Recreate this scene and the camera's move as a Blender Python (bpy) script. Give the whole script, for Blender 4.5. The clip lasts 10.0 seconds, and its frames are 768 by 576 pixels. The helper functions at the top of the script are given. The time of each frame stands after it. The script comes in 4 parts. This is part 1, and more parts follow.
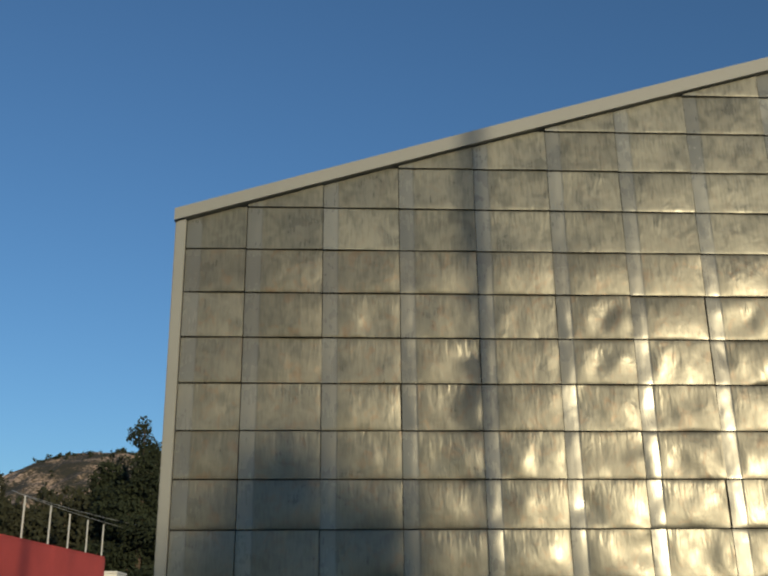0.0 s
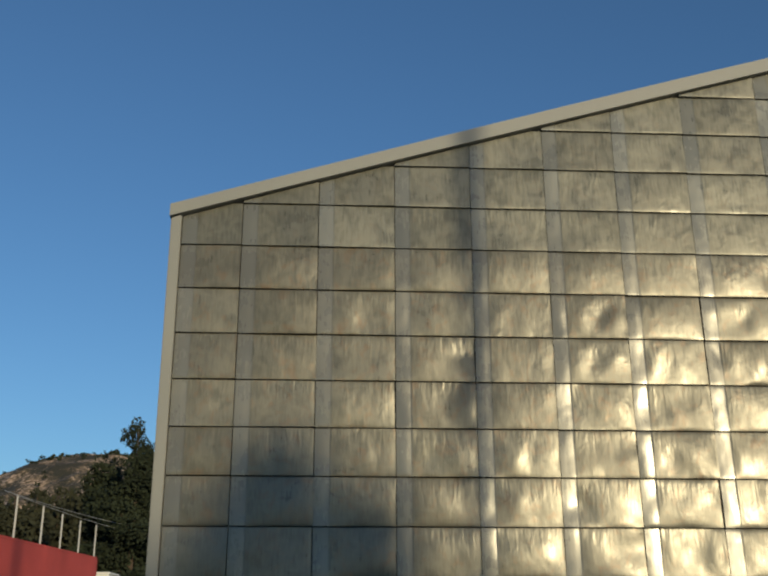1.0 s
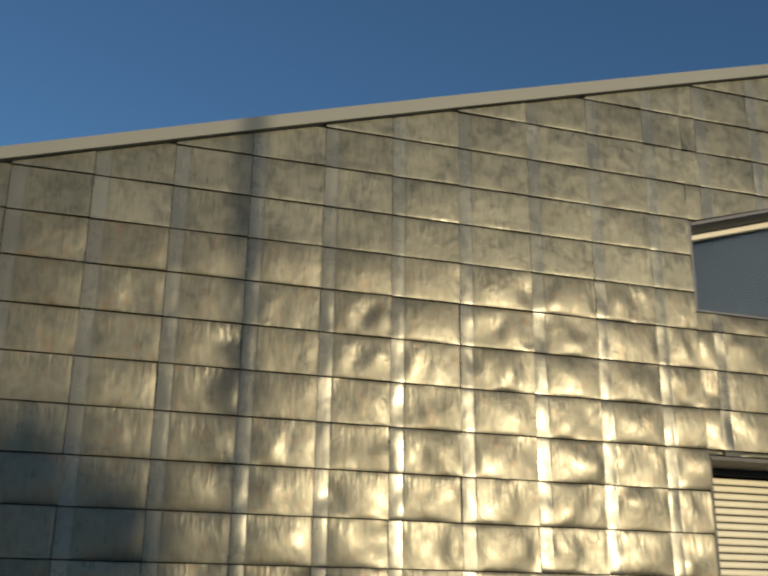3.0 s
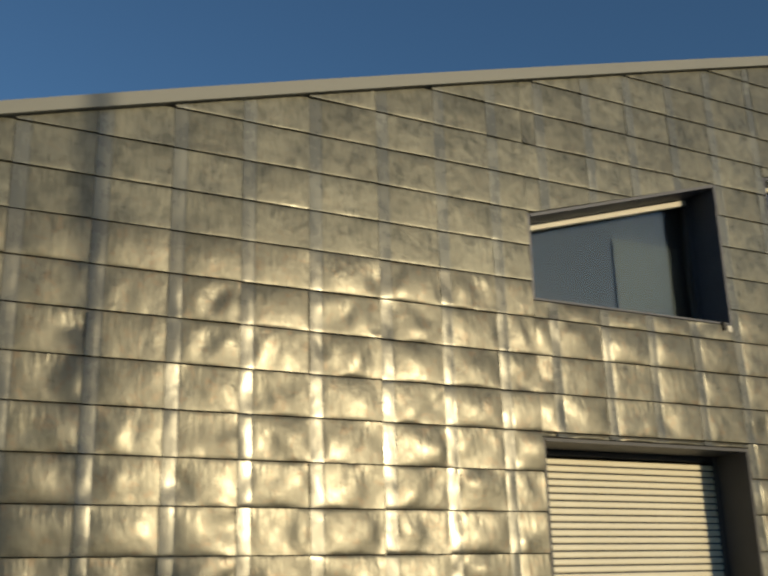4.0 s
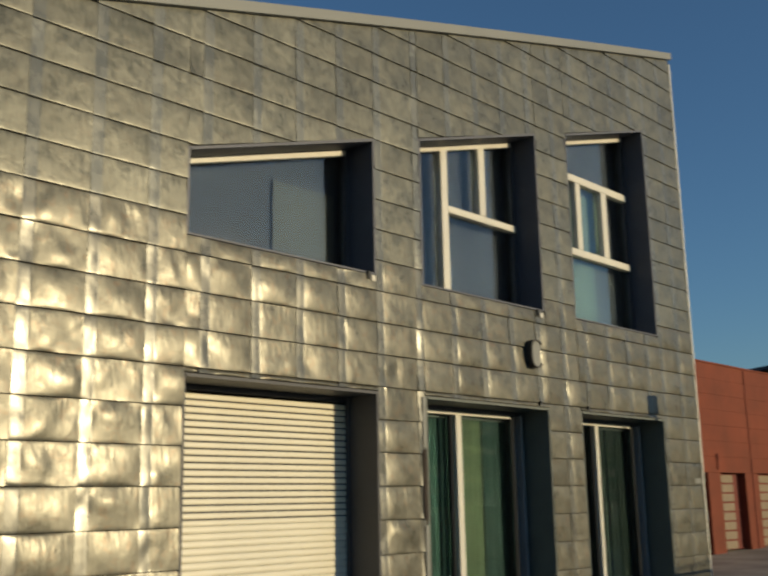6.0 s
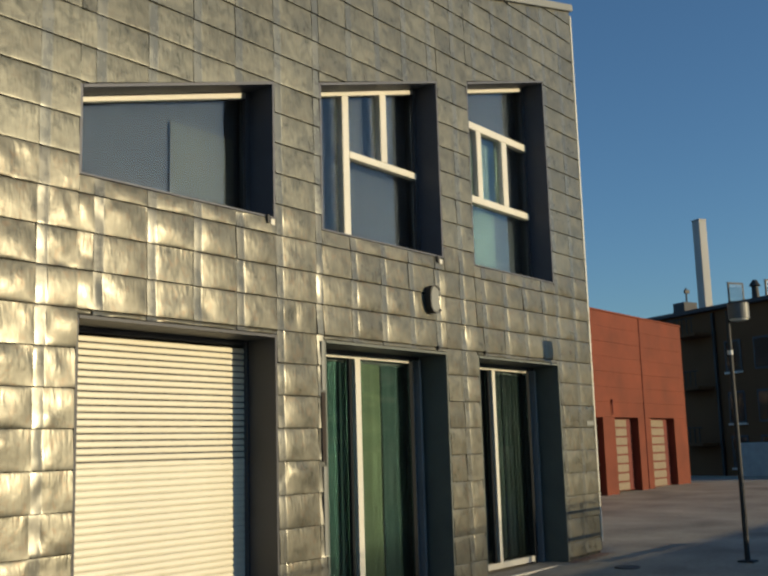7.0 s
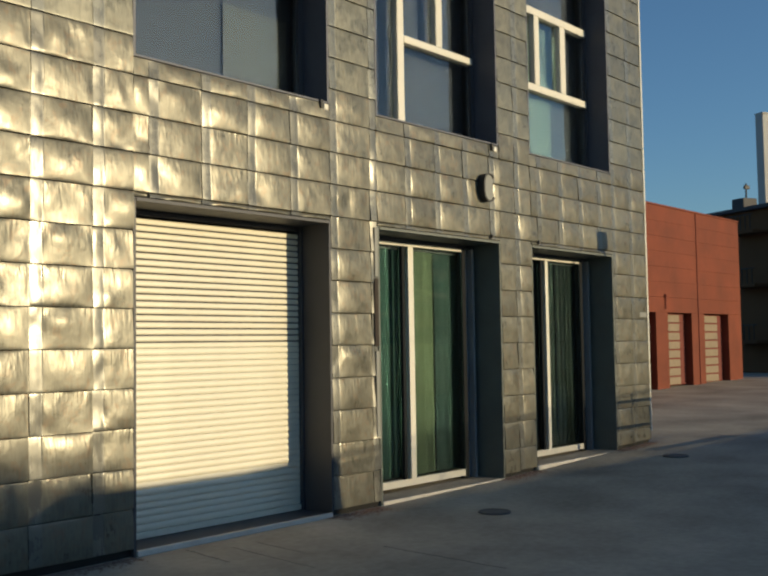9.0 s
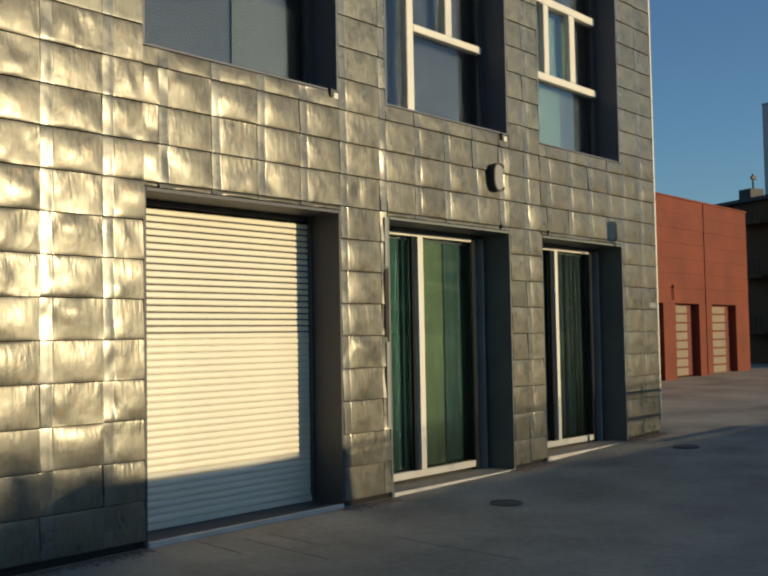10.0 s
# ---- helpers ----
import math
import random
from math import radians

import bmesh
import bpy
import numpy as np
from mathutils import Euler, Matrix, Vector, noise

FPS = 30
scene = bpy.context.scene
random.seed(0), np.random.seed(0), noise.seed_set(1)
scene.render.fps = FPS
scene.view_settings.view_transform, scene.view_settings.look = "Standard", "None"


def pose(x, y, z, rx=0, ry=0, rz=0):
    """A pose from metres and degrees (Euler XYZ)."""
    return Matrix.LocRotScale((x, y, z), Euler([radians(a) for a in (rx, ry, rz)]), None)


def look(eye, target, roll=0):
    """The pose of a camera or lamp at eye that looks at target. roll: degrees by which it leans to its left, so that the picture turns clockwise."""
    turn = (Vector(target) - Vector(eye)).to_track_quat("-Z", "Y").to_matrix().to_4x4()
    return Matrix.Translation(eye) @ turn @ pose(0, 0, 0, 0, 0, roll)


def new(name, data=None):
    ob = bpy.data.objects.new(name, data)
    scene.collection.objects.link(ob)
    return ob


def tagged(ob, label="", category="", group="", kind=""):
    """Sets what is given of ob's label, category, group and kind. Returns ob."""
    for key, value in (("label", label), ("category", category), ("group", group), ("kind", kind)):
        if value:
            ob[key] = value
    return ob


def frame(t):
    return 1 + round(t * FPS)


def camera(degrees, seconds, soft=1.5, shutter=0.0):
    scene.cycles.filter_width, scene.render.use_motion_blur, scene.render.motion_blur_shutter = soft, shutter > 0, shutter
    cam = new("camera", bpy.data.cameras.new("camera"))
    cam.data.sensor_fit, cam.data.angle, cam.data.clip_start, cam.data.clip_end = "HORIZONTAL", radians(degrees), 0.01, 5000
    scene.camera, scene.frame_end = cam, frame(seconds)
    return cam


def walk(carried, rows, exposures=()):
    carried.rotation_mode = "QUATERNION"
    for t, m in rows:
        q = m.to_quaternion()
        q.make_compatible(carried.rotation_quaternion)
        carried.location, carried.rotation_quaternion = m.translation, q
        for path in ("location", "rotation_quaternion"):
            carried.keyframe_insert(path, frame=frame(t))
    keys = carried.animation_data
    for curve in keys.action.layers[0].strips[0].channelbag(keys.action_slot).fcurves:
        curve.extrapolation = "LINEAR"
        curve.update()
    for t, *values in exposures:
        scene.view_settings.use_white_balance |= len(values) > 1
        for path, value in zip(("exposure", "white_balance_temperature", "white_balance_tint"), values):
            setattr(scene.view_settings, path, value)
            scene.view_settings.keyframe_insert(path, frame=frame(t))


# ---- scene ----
cam = camera(42.0, 10.0, soft=2.3, shutter=0.5)
PATH = [
    (0, (-4.514, -6.339, 1.627), (-4.404, -4.446, 2.263), -0.5),
    (0.5, (-4.521, -6.323, 1.604), (-4.405, -4.429, 2.237), -0.4),
    (1, (-4.511, -6.322, 1.589), (-4.392, -4.432, 2.232), -0.1),
    (1.5, (-4.476, -6.321, 1.581), (-4.285, -4.439, 2.228), -0.2),
    (2, (-4.443, -6.336, 1.584), (-4.128, -4.469, 2.229), -0.4),
    (3.3, (-4.621, -6.402, 1.614), (-3.959, -4.615, 2.22), -0.3),
    (3.5, (-4.659, -6.419, 1.626), (-3.935, -4.655, 2.232), -1.6),
    (4, (-4.727, -6.339, 1.659), (-3.826, -4.648, 2.231), -1.4),
    (4.5, (-4.692, -6.383, 1.652), (-3.652, -4.765, 2.2), -1.8),
    (5, (-4.663, -6.334, 1.675), (-3.466, -4.816, 2.189), -1.9),
    (5.5, (-4.648, -6.389, 1.713), (-3.325, -4.962, 2.175), -1.5),
    (6, (-4.61, -6.439, 1.719), (-3.175, -5.111, 2.139), -1.1),
    (6.2, (-4.584, -6.469, 1.708), (-3.113, -5.176, 2.113), -1.2),
    (7.3, (-4.587, -6.549, 1.637), (-3.012, -5.35, 1.927), -1.5),
    (7.5, (-4.588, -6.534, 1.635), (-3.018, -5.324, 1.905), -1.5),
    (8, (-4.599, -6.559, 1.598), (-3.059, -5.302, 1.809), -1.9),
    (8.5, (-4.59, -6.567, 1.555), (-3.06, -5.285, 1.692), -1.7),
    (9, (-4.597, -6.539, 1.554), (-3.083, -5.237, 1.669), -0.9),
    (9.5, (-4.6, -6.524, 1.554), (-3.094, -5.212, 1.656), -0.9),
    (10, (-4.592, -6.46, 1.543), (-3.083, -5.15, 1.642), -1.0),
]
walk(cam, [(t, look(eye, target, roll)) for t, eye, target, roll in PATH],
     exposures=((0.0, -0.08, 6760, 8.2), (2.0, -0.08, 6860, 8.2), (3.5, -0.38, 7080, 8), (5.5, -0.36, 7160, 8), (6.1, -0.2, 7080, 8), (7.5, 0.12, 7030, 8), (10.0, 0.06, 7200, 8.5)))

# ---- light: a low sun behind the camera, clear sky ----
SUN_AZ, SUN_EL = 156.0, 9.0            # clockwise from +y; height in degrees
TO_SUN = Vector((math.sin(radians(SUN_AZ)) * math.cos(radians(SUN_EL)), math.cos(radians(SUN_AZ)) * math.cos(radians(SUN_EL)), math.sin(radians(SUN_EL))))
sky_world = bpy.data.worlds.new("evening_sky")
scene.world = sky_world
sky_world.use_nodes = True
wn = sky_world.node_tree
sky = wn.nodes.new("ShaderNodeTexSky")
sky.sky_type, sky.sun_disc = "NISHITA", False
sky.sun_elevation, sky.sun_rotation = radians(SUN_EL), radians(SUN_AZ)
sky.air_density, sky.dust_density, sky.ozone_density = 1.0, 0.36, 4.5
wn.links.new(sky.outputs[0], wn.nodes["Background"].inputs[0])
wn.nodes["Background"].inputs[1].default_value = 0.145
sun_data = bpy.data.lights.new("sun", "SUN")
sun_data.energy, sun_data.angle, sun_data.color = 3.7, radians(0.5), (1.0, 0.84, 0.57)
sun = new("sun", sun_data)
sun.matrix_world = look(TO_SUN * 60, (0, 0, 0))


# ---- materials ----
def material(name, colour, rough=0.6, metal=0.0, vary=0.25, scale=6.0, bump=0.15, fine=60.0, spec=0.5, stretch=(1, 1, 1)):
    """Painted, cast or rolled surface with stains at a large scale and grain at a fine one."""
    m = bpy.data.materials.new(name)
    m.use_nodes = True
    nt = m.node_tree
    bsdf = nt.nodes["Principled BSDF"]
    co = nt.nodes.new("ShaderNodeTexCoord")
    mp = nt.nodes.new("ShaderNodeMapping")
    mp.inputs["Scale"].default_value = stretch
    nt.links.new(co.outputs["Object"], mp.inputs[0])
    big, small = nt.nodes.new("ShaderNodeTexNoise"), nt.nodes.new("ShaderNodeTexNoise")
    for n, s, d in ((big, scale, 4), (small, fine, 3)):
        n.inputs["Scale"].default_value, n.inputs["Detail"].default_value = s, d
        nt.links.new(mp.outputs[0], n.inputs["Vector"])
    add = nt.nodes.new("ShaderNodeMath")
    add.operation = "MULTIPLY_ADD"
    add.inputs[1].default_value = 0.35
    nt.links.new(small.outputs["Fac"], add.inputs[0])
    nt.links.new(big.outputs["Fac"], add.inputs[2])
    ramp = nt.nodes.new("ShaderNodeMapRange")
    ramp.inputs[1].default_value, ramp.inputs[2].default_value = 0.4, 0.95
    nt.links.new(add.outputs[0], ramp.inputs[0])
    mix = nt.nodes.new("ShaderNodeMix")
    mix.data_type = "RGBA"
    mix.inputs[6].default_value = (*[c * (1 - vary) for c in colour], 1)
    mix.inputs[7].default_value = (*[min(1, c * (1 + vary)) for c in colour], 1)
    nt.links.new(ramp.outputs[0], mix.inputs[0])
    nt.links.new(mix.outputs[2], bsdf.inputs["Base Color"])
    r = nt.nodes.new("ShaderNodeMapRange")
    r.inputs[3].default_value, r.inputs[4].default_value = max(0.03, rough - 0.1), min(1, rough + 0.1)
    nt.links.new(big.outputs["Fac"], r.inputs[0])
    nt.links.new(r.outputs[0], bsdf.inputs["Roughness"])
    bsdf.inputs["Metallic"].default_value = metal
    bsdf.inputs["Specular IOR Level"].default_value = spec
    if bump:
        b = nt.nodes.new("ShaderNodeBump")
        b.inputs["Strength"].default_value, b.inputs["Distance"].default_value = bump, 0.01
        nt.links.new(add.outputs[0], b.inputs["Height"])
        nt.links.new(b.outputs[0], bsdf.inputs["Normal"])
    return m


def sheet_metal(name, single, swelling, tarnish, dark, light, strip):
    """Weathered rolled metal sheet; u and v are metres on the sheet. A flat lap strip on one side, crinkles on the rest."""
    m = bpy.data.materials.new(name)
    m.use_nodes = True
    nt = m.node_tree
    L, N = nt.links.new, nt.nodes.new
    bsdf = nt.nodes["Principled BSDF"]
    uv = N("ShaderNodeUVMap")
    rnd = N("ShaderNodeObjectInfo").outputs["Random"] if single else N("ShaderNodeNewGeometry").outputs["Random Per Island"]
    off = N("ShaderNodeVectorMath")
    off.operation = "MULTIPLY_ADD"
    off.inputs[1].default_value = (1, 1, 1)
    comb = N("ShaderNodeCombineXYZ")
    k = N("ShaderNodeMath"); k.operation = "MULTIPLY"; k.inputs[1].default_value = 91.0
    L(rnd, k.inputs[0])
    for i in range(3):
        L(k.outputs[0], comb.inputs[i])
    L(uv.outputs[0], off.inputs[0]); L(comb.outputs[0], off.inputs[2])

    def tex(scale, stretch=(1, 1, 1), detail=3, dist=0.0):
        mp = N("ShaderNodeMapping"); mp.inputs["Scale"].default_value = stretch
        L(off.outputs[0], mp.inputs[0])
        n = N("ShaderNodeTexNoise")
        n.inputs["Scale"].default_value, n.inputs["Detail"].default_value, n.inputs["Distortion"].default_value = scale, detail, dist
        L(mp.outputs[0], n.inputs["Vector"])
        return n.outputs["Fac"]

    def maths(op, a, b):
        n = N("ShaderNodeMath"); n.operation = op
        for i, v in enumerate((a, b)):
            if isinstance(v, (int, float)):
                n.inputs[i].default_value = v
            else:
                L(v, n.inputs[i])
        return n.outputs[0]

    sep = N("ShaderNodeSeparateXYZ"); L(uv.outputs[0], sep.inputs[0])
    lap = N("ShaderNodeMapRange"); lap.interpolation_type = "SMOOTHSTEP"
    lap.inputs[1].default_value, lap.inputs[2].default_value = 0.095, 0.112
    L(sep.outputs[0], lap.inputs[0])
    inner = lap.outputs[0]                                  # 0 on the lap strip, 1 on the crinkled field
    swell, crease, wrinkle, grain = tex(5.0, (1, .7, 1), 2), tex(10, (1, .8, 1), 2, .8), tex(27, (1, .22, 1), 1, .5), tex(170, (1, 1, 1), 2)
    top = N("ShaderNodeMapRange"); top.inputs[1].default_value, top.inputs[2].default_value = 0.06, 0.30
    L(sep.outputs[1], top.inputs[0])
    h = maths("ADD", maths("MULTIPLY", crease, .5), maths("MULTIPLY", maths("MULTIPLY", wrinkle, top.outputs[0]), 1.1))
    h = maths("MULTIPLY", h, maths("ADD", maths("MULTIPLY", inner, .85), .15))
    h = maths("ADD", h, maths("MULTIPLY", swell, swelling))
    h = maths("ADD", h, maths("MULTIPLY", grain, .010))
    bump = N("ShaderNodeBump")
    bump.inputs["Strength"].default_value, bump.inputs["Distance"].default_value = 1.0, 0.0034
    L(h, bump.inputs["Height"]); L(bump.outputs[0], bsdf.inputs["Normal"])
    stain = N("ShaderNodeMapRange"); stain.inputs[1].default_value, stain.inputs[2].default_value = .40, .60
    blot = maths("ADD", maths("MULTIPLY", tex(9, (1, 1, 1), 5, .8), .6), maths("MULTIPLY", tex(70, (1, .14, 1), 3), .45))
    L(blot, stain.inputs[0])
    mix = N("ShaderNodeMix"); mix.data_type = "RGBA"
    mix.inputs[6].default_value, mix.inputs[7].default_value = dark, light
    L(stain.outputs[0], mix.inputs[0])
    patina = N("ShaderNodeMapRange"); patina.inputs[1].default_value, patina.inputs[2].default_value, patina.inputs[4].default_value = .54, .70, tarnish
    L(tex(13, (1, .8, 1), 4, 1.2), patina.inputs[0])
    brown = N("ShaderNodeMix"); brown.data_type = "RGBA"; brown.inputs[7].default_value = (.185, .118, .068, 1)
    L(patina.outputs[0], brown.inputs[0]); L(mix.outputs[2], brown.inputs[6])
    mix2 = N("ShaderNodeMix"); mix2.data_type = "RGBA"
    # lap strip coloured paler and bluer, standing in for its sky sheen
    mix2.inputs[6].default_value = strip
    L(inner, mix2.inputs[0]); L(brown.outputs[2], mix2.inputs[7])
    tone = N("ShaderNodeHueSaturation")
    L(mix2.outputs[2], tone.inputs["Color"]); L(maths("ADD", maths("MULTIPLY", rnd, .3), .85), tone.inputs["Value"])
    L(tone.outputs[0], bsdf.inputs["Base Color"])
    rough = N("ShaderNodeMapRange"); rough.inputs[3].default_value, rough.inputs[4].default_value = .27, .42
    L(maths('ADD', maths('MULTIPLY', blot, .5), maths('MULTIPLY', tex(4.0, (1, 1, 1), 2), .5)), rough.inputs[0]); rough.inputs[1].default_value, rough.inputs[2].default_value = .40, .60
    L(maths("SUBTRACT", rough.outputs[0], maths("MULTIPLY", maths("SUBTRACT", 1.0, inner), .07)), bsdf.inputs["Roughness"])
    bsdf.inputs["Metallic"].default_value = 0.25
    bsdf.inputs["Specular IOR Level"].default_value = 0.36
    return m


def glazing(name, tint, ior=1.6):
    m = bpy.data.materials.new(name)
    m.use_nodes = True
    b = m.node_tree.nodes["Principled BSDF"]
    b.inputs["Base Color"].default_value = (*tint, 1)
    b.inputs["Roughness"].default_value, b.inputs["IOR"].default_value = 0.015, ior
    b.inputs["Transmission Weight"].default_value = 1.0
    return m


METAL = sheet_metal("weathered_sheet_metal", True, 1.7, .45, (.118, .114, .087, 1), (.164, .157, .122, 1), (.160, .158, .135, 1))
METAL_FAR = sheet_metal("weathered_sheet_metal_field", False, 1.1, .12, (.110, .110, .086, 1), (.162, .160, .128, 1), (.168, .172, .152, 1))
BACKING = material("dark_backing", (.02, .019, .017), .9)
TRIM = material("beige_painted_trim", (.215, .219, .198), .5, 0, .06, 1.5, .03)
# lining hues differ per opening; their lightness also makes up for bounced light
JAMB_GREEN = material("green_grey_coated_metal", (.115, .128, .112), .55, 0, .15, 3, .04)
JAMB_NAVY = material("navy_grey_coated_metal", (.088, .093, .115), .55, 0, .15, 3, .04)
TRIM_WHITE = material("white_corner_trim", (.62, .60, .52), .45, 0, .08, 2, .03)
JAMB = material("dark_grey_coated_metal", (.05, .052, .060), .55, 0, .15, 3, .04)
FRAME = material("cream_white_aluminium", (.66, .63, .54), .4, 0, .06, 3, .02)
# near-black colour stands in for shade on door stile and side frame
FRAME_SHADED = material("shade_dark_frame", (.020, .022, .024), .8, 0, .12, 3, .02, 60, .05)
# paler copy lifts the side frame pieces that lie in shade
FRAME_LIFTED = material("shade_lifted_frame", (.20, .21, .215), .6, 0, .1, 3, .02)
FRAME_GREY = material("grey_aluminium", (.16, .165, .17), .4, .4, .1, 3, .02)
SLAT = material("cream_shutter_paint", (.74, .69, .54), .38, 0, .07, 2, .04, 40, .6)
GLASS = glazing("clear_glass", (.55, .62, .64), 1.47)
GLASS_GREEN = glazing("green_tinted_glass", (.46, .56, .53), 1.45)
GLASS_TEAL = glazing("frosted_teal_glass", (.58, .68, .68), 1.65)
# room shade is in this colour; it also hides sun patches indoors
INSIDE = material("shade_dark_interior_plaster", (.05, .05, .055), .9, 0, .1)
# grey-blue of the sky's reflection, put on sheets behind the panes
SKY_GREY = material("sky_reflection_sheet", (.036, .043, .062), .9, 0, .1, 2, 0, 40)
# tone of the pale reflection imitated in window 1
REFLECTION_GREY = material("reflection_patch_grey", (.070, .079, .086), .9, 0, .08, 3, 0, 40)
CURTAIN = material("green_curtain_cloth", (.078, .105, .066), .9, 0, .1, 4, .05, 60)
CURTAIN_TEAL = material("teal_curtain_cloth", (.030, .078, .074), .9, 0, .15, 4, .05, 60)
# darker copy of the teal cloth; shade behind door 3 is in its colour
CURTAIN_DIMMED = material("dimmed_green_curtain_cloth", (.009, .020, .019), .9, 0, .15, 4, .05, 60)
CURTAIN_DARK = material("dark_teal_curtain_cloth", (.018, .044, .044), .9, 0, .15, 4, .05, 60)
TEAL_FILM = material("teal_fabric_blind", (.075, .118, .118), .8, 0, .1, 4, .05)
CONCRETE = material("worn_concrete_paving", (.365, .32, .25), .9, 0, .38, .8, .5, 16, .2)
LID = material("worn_iron_lid", (.12, .115, .105), .8, .2, .3, 14, .3)
GRIT = material("dark_grit", (.19, .175, .15), .95, 0, .3, 20, .2)
DIRT = material("reddish_grit", (.21, .13, .09), .95, 0, .35, 12, .2)
KERB = material("pale_threshold_stone", (.62, .58, .5), .8, 0, .15, 4, .1)
IRON = material("dark_cast_iron", (.05, .05, .05), .6, .6, .2, 20, .3)
RED = material("red_ribbed_render", (.178, .048, .027), .75, 0, .24, 1.6, .1, 30, .2)
RED_DARK = material("dark_red_reveal", (.16, .03, .02), .8, 0, .15, 1.5, .1)
RED_PLAIN = material("red_painted_wall", (.42, .07, .062), .7, 0, .3, .6, .05, 30, .2)
BROWN = material("brown_render", (.14, .07, .032), .85, 0, .2, .5, .1, 20, .2)
ROOFDARK = material("dark_roof_sheet", (.045, .045, .05), .7, 0, .2, 1, .1)
GREYMETAL = material("galvanised_metal", (.33, .34, .34), .45, .6, .15, 4, .05)
WHITE = material("white_painted_metal", (.66, .65, .6), .5, 0, .08, 1, .05)
STACK = material("grey_white_chimney_render", (.42, .42, .40), .8, 0, .1, .5, .05)
LAMP_GREY = material("dull_lamp_housing", (.13, .13, .125), .5, .2, .15, 5, .05)
BARK = material("bark", (.07, .05, .035), .9, 0, .3, 12, .5)
LEAF = material("dark_pine_foliage", (.022, .029, .015), .8, 0, .4, .6, 0, 20, .2)
LEAF2 = material("dusty_olive_foliage", (.031, .033, .018), .8, 0, .35, .4, 0, 20, .2)
RUST = material("exposed_brown_substrate", (.036, .026, .02), .9, 0, .3, 10, .3)
CREAM_GATE = material("pale_wooden_gate_board", (.24, .185, .125), .8, 0, .15, 4, .1)


# ---- helpers for meshes ----
def mesh_object(name, bm, mat, parent=None, label="", smooth=False):
    me = bpy.data.meshes.new(name)
    bm.to_mesh(me)
    bm.free()
    if mat:
        me.materials.append(mat)
    if smooth:
        me.shade_smooth()
    ob = new(name, me)
    if parent:
        ob.parent = parent
    if label:
        ob["label"] = label
    return ob


def part(name, bm, mat, parent, label="", smooth=False):
    return mesh_object(name, bm, mat, parent, label, smooth)


def base(name, at=(0, 0, 0), **tags):
    ob = new(name)
    ob.empty_display_size = 0.1
    ob.location = at
    return tagged(ob, **tags)


def block(bm, a, b, bevel=0.0):
    """A box between two corners, its edges rounded by bevel."""
    size = [abs(q - p) for p, q in zip(a, b)]
    made = bmesh.ops.create_cube(bm, size=1, matrix=Matrix.Translation([(p + q) / 2 for p, q in zip(a, b)]) @ Matrix.Diagonal((*size, 1)))
    if bevel:
        edges = list({e for v in made["verts"] for e in v.link_edges})
        bmesh.ops.bevel(bm, geom=edges, offset=min(bevel, min(size) * .45), segments=2, affect="EDGES", profile=.6)
    return bm


def boxed(a, b, bevel=0.0):
    return block(bmesh.new(), a, b, bevel)


def prism(bm, points, y0, y1):
    """An upright slab: a polygon of (x, z) between two values of y."""
    front = [bm.verts.new((x, y0, z)) for x, z in points]
    back = [bm.verts.new((x, y1, z)) for x, z in points]
    bm.faces.new(front)
    bm.faces.new(back[::-1])
    n = len(points)
    for i in range(n):
        bm.faces.new((front[i], back[i], back[(i + 1) % n], front[(i + 1) % n]))
    bmesh.ops.recalc_face_normals(bm, faces=bm.faces)
    return bm


def prismed(points, y0, y1, bevel=0.0):
    bm = prism(bmesh.new(), points, y0, y1)
    if bevel:
        bmesh.ops.bevel(bm, geom=list(bm.edges), offset=bevel, segments=2, affect="EDGES")
    return bm


def rod(bm, a, b, r0, r1=None, sides=10):
    a, b = Vector(a), Vector(b)
    m = Matrix.Translation((a + b) / 2) @ (b - a).to_track_quat("Z", "Y").to_matrix().to_4x4()
    bmesh.ops.create_cone(bm, cap_ends=True, segments=sides, radius1=r0, radius2=r0 if r1 is None else r1, depth=(b - a).length, matrix=m)
    return bm


def rodded(a, b, r0, r1=None, sides=10):
    return rod(bmesh.new(), a, b, r0, r1, sides)


# ---- plan ----
OPEN_X = [(0.003, 2.22), (2.893, 5.067), (5.727, 7.787)]
HEAD, SILL = 2.745, 3.862
LEFT, RIGHT = -5.475, 8.775


def head_line(x):
    return 4.606 + 0.2855 * x


def roof_line(x):
    return 5.831 + 0.2851 * x - 0.00134 * x * x


GROUND = [(-400, -.1), (-6, -.08), (0, -.03), (2.5, -.025), (5, .01), (9, .13), (27, .37), (40, .12), (400, .12)]


def ground_z(x):
    return float(np.interp(x, [g[0] for g in GROUND], [g[1] for g in GROUND]))


# ---- ground: one sheet ----
bm = bmesh.new()
xs = [-1500, -400, -60, -20, -6, -3, 0, 1.2, 2.5, 3.7, 5, 7, 9, 12, 16, 20, 24, 27, 32, 40, 60, 120, 400, 1500]
ys = [-1500, -300, -80, -30, -14, -8, -4, 0, 4, 8, 14, 30, 80, 300, 1500]
grid = [[bm.verts.new((x, y, ground_z(x))) for y in ys] for x in xs]
for i in range(len(xs) - 1):
    for j in range(len(ys) - 1):
        bm.faces.new((grid[i][j], grid[i + 1][j], grid[i + 1][j + 1], grid[i][j + 1]))
tagged(mesh_object("ground", bm, CONCRETE), "worn grey concrete paving in evening shade", "paving", kind="structure")

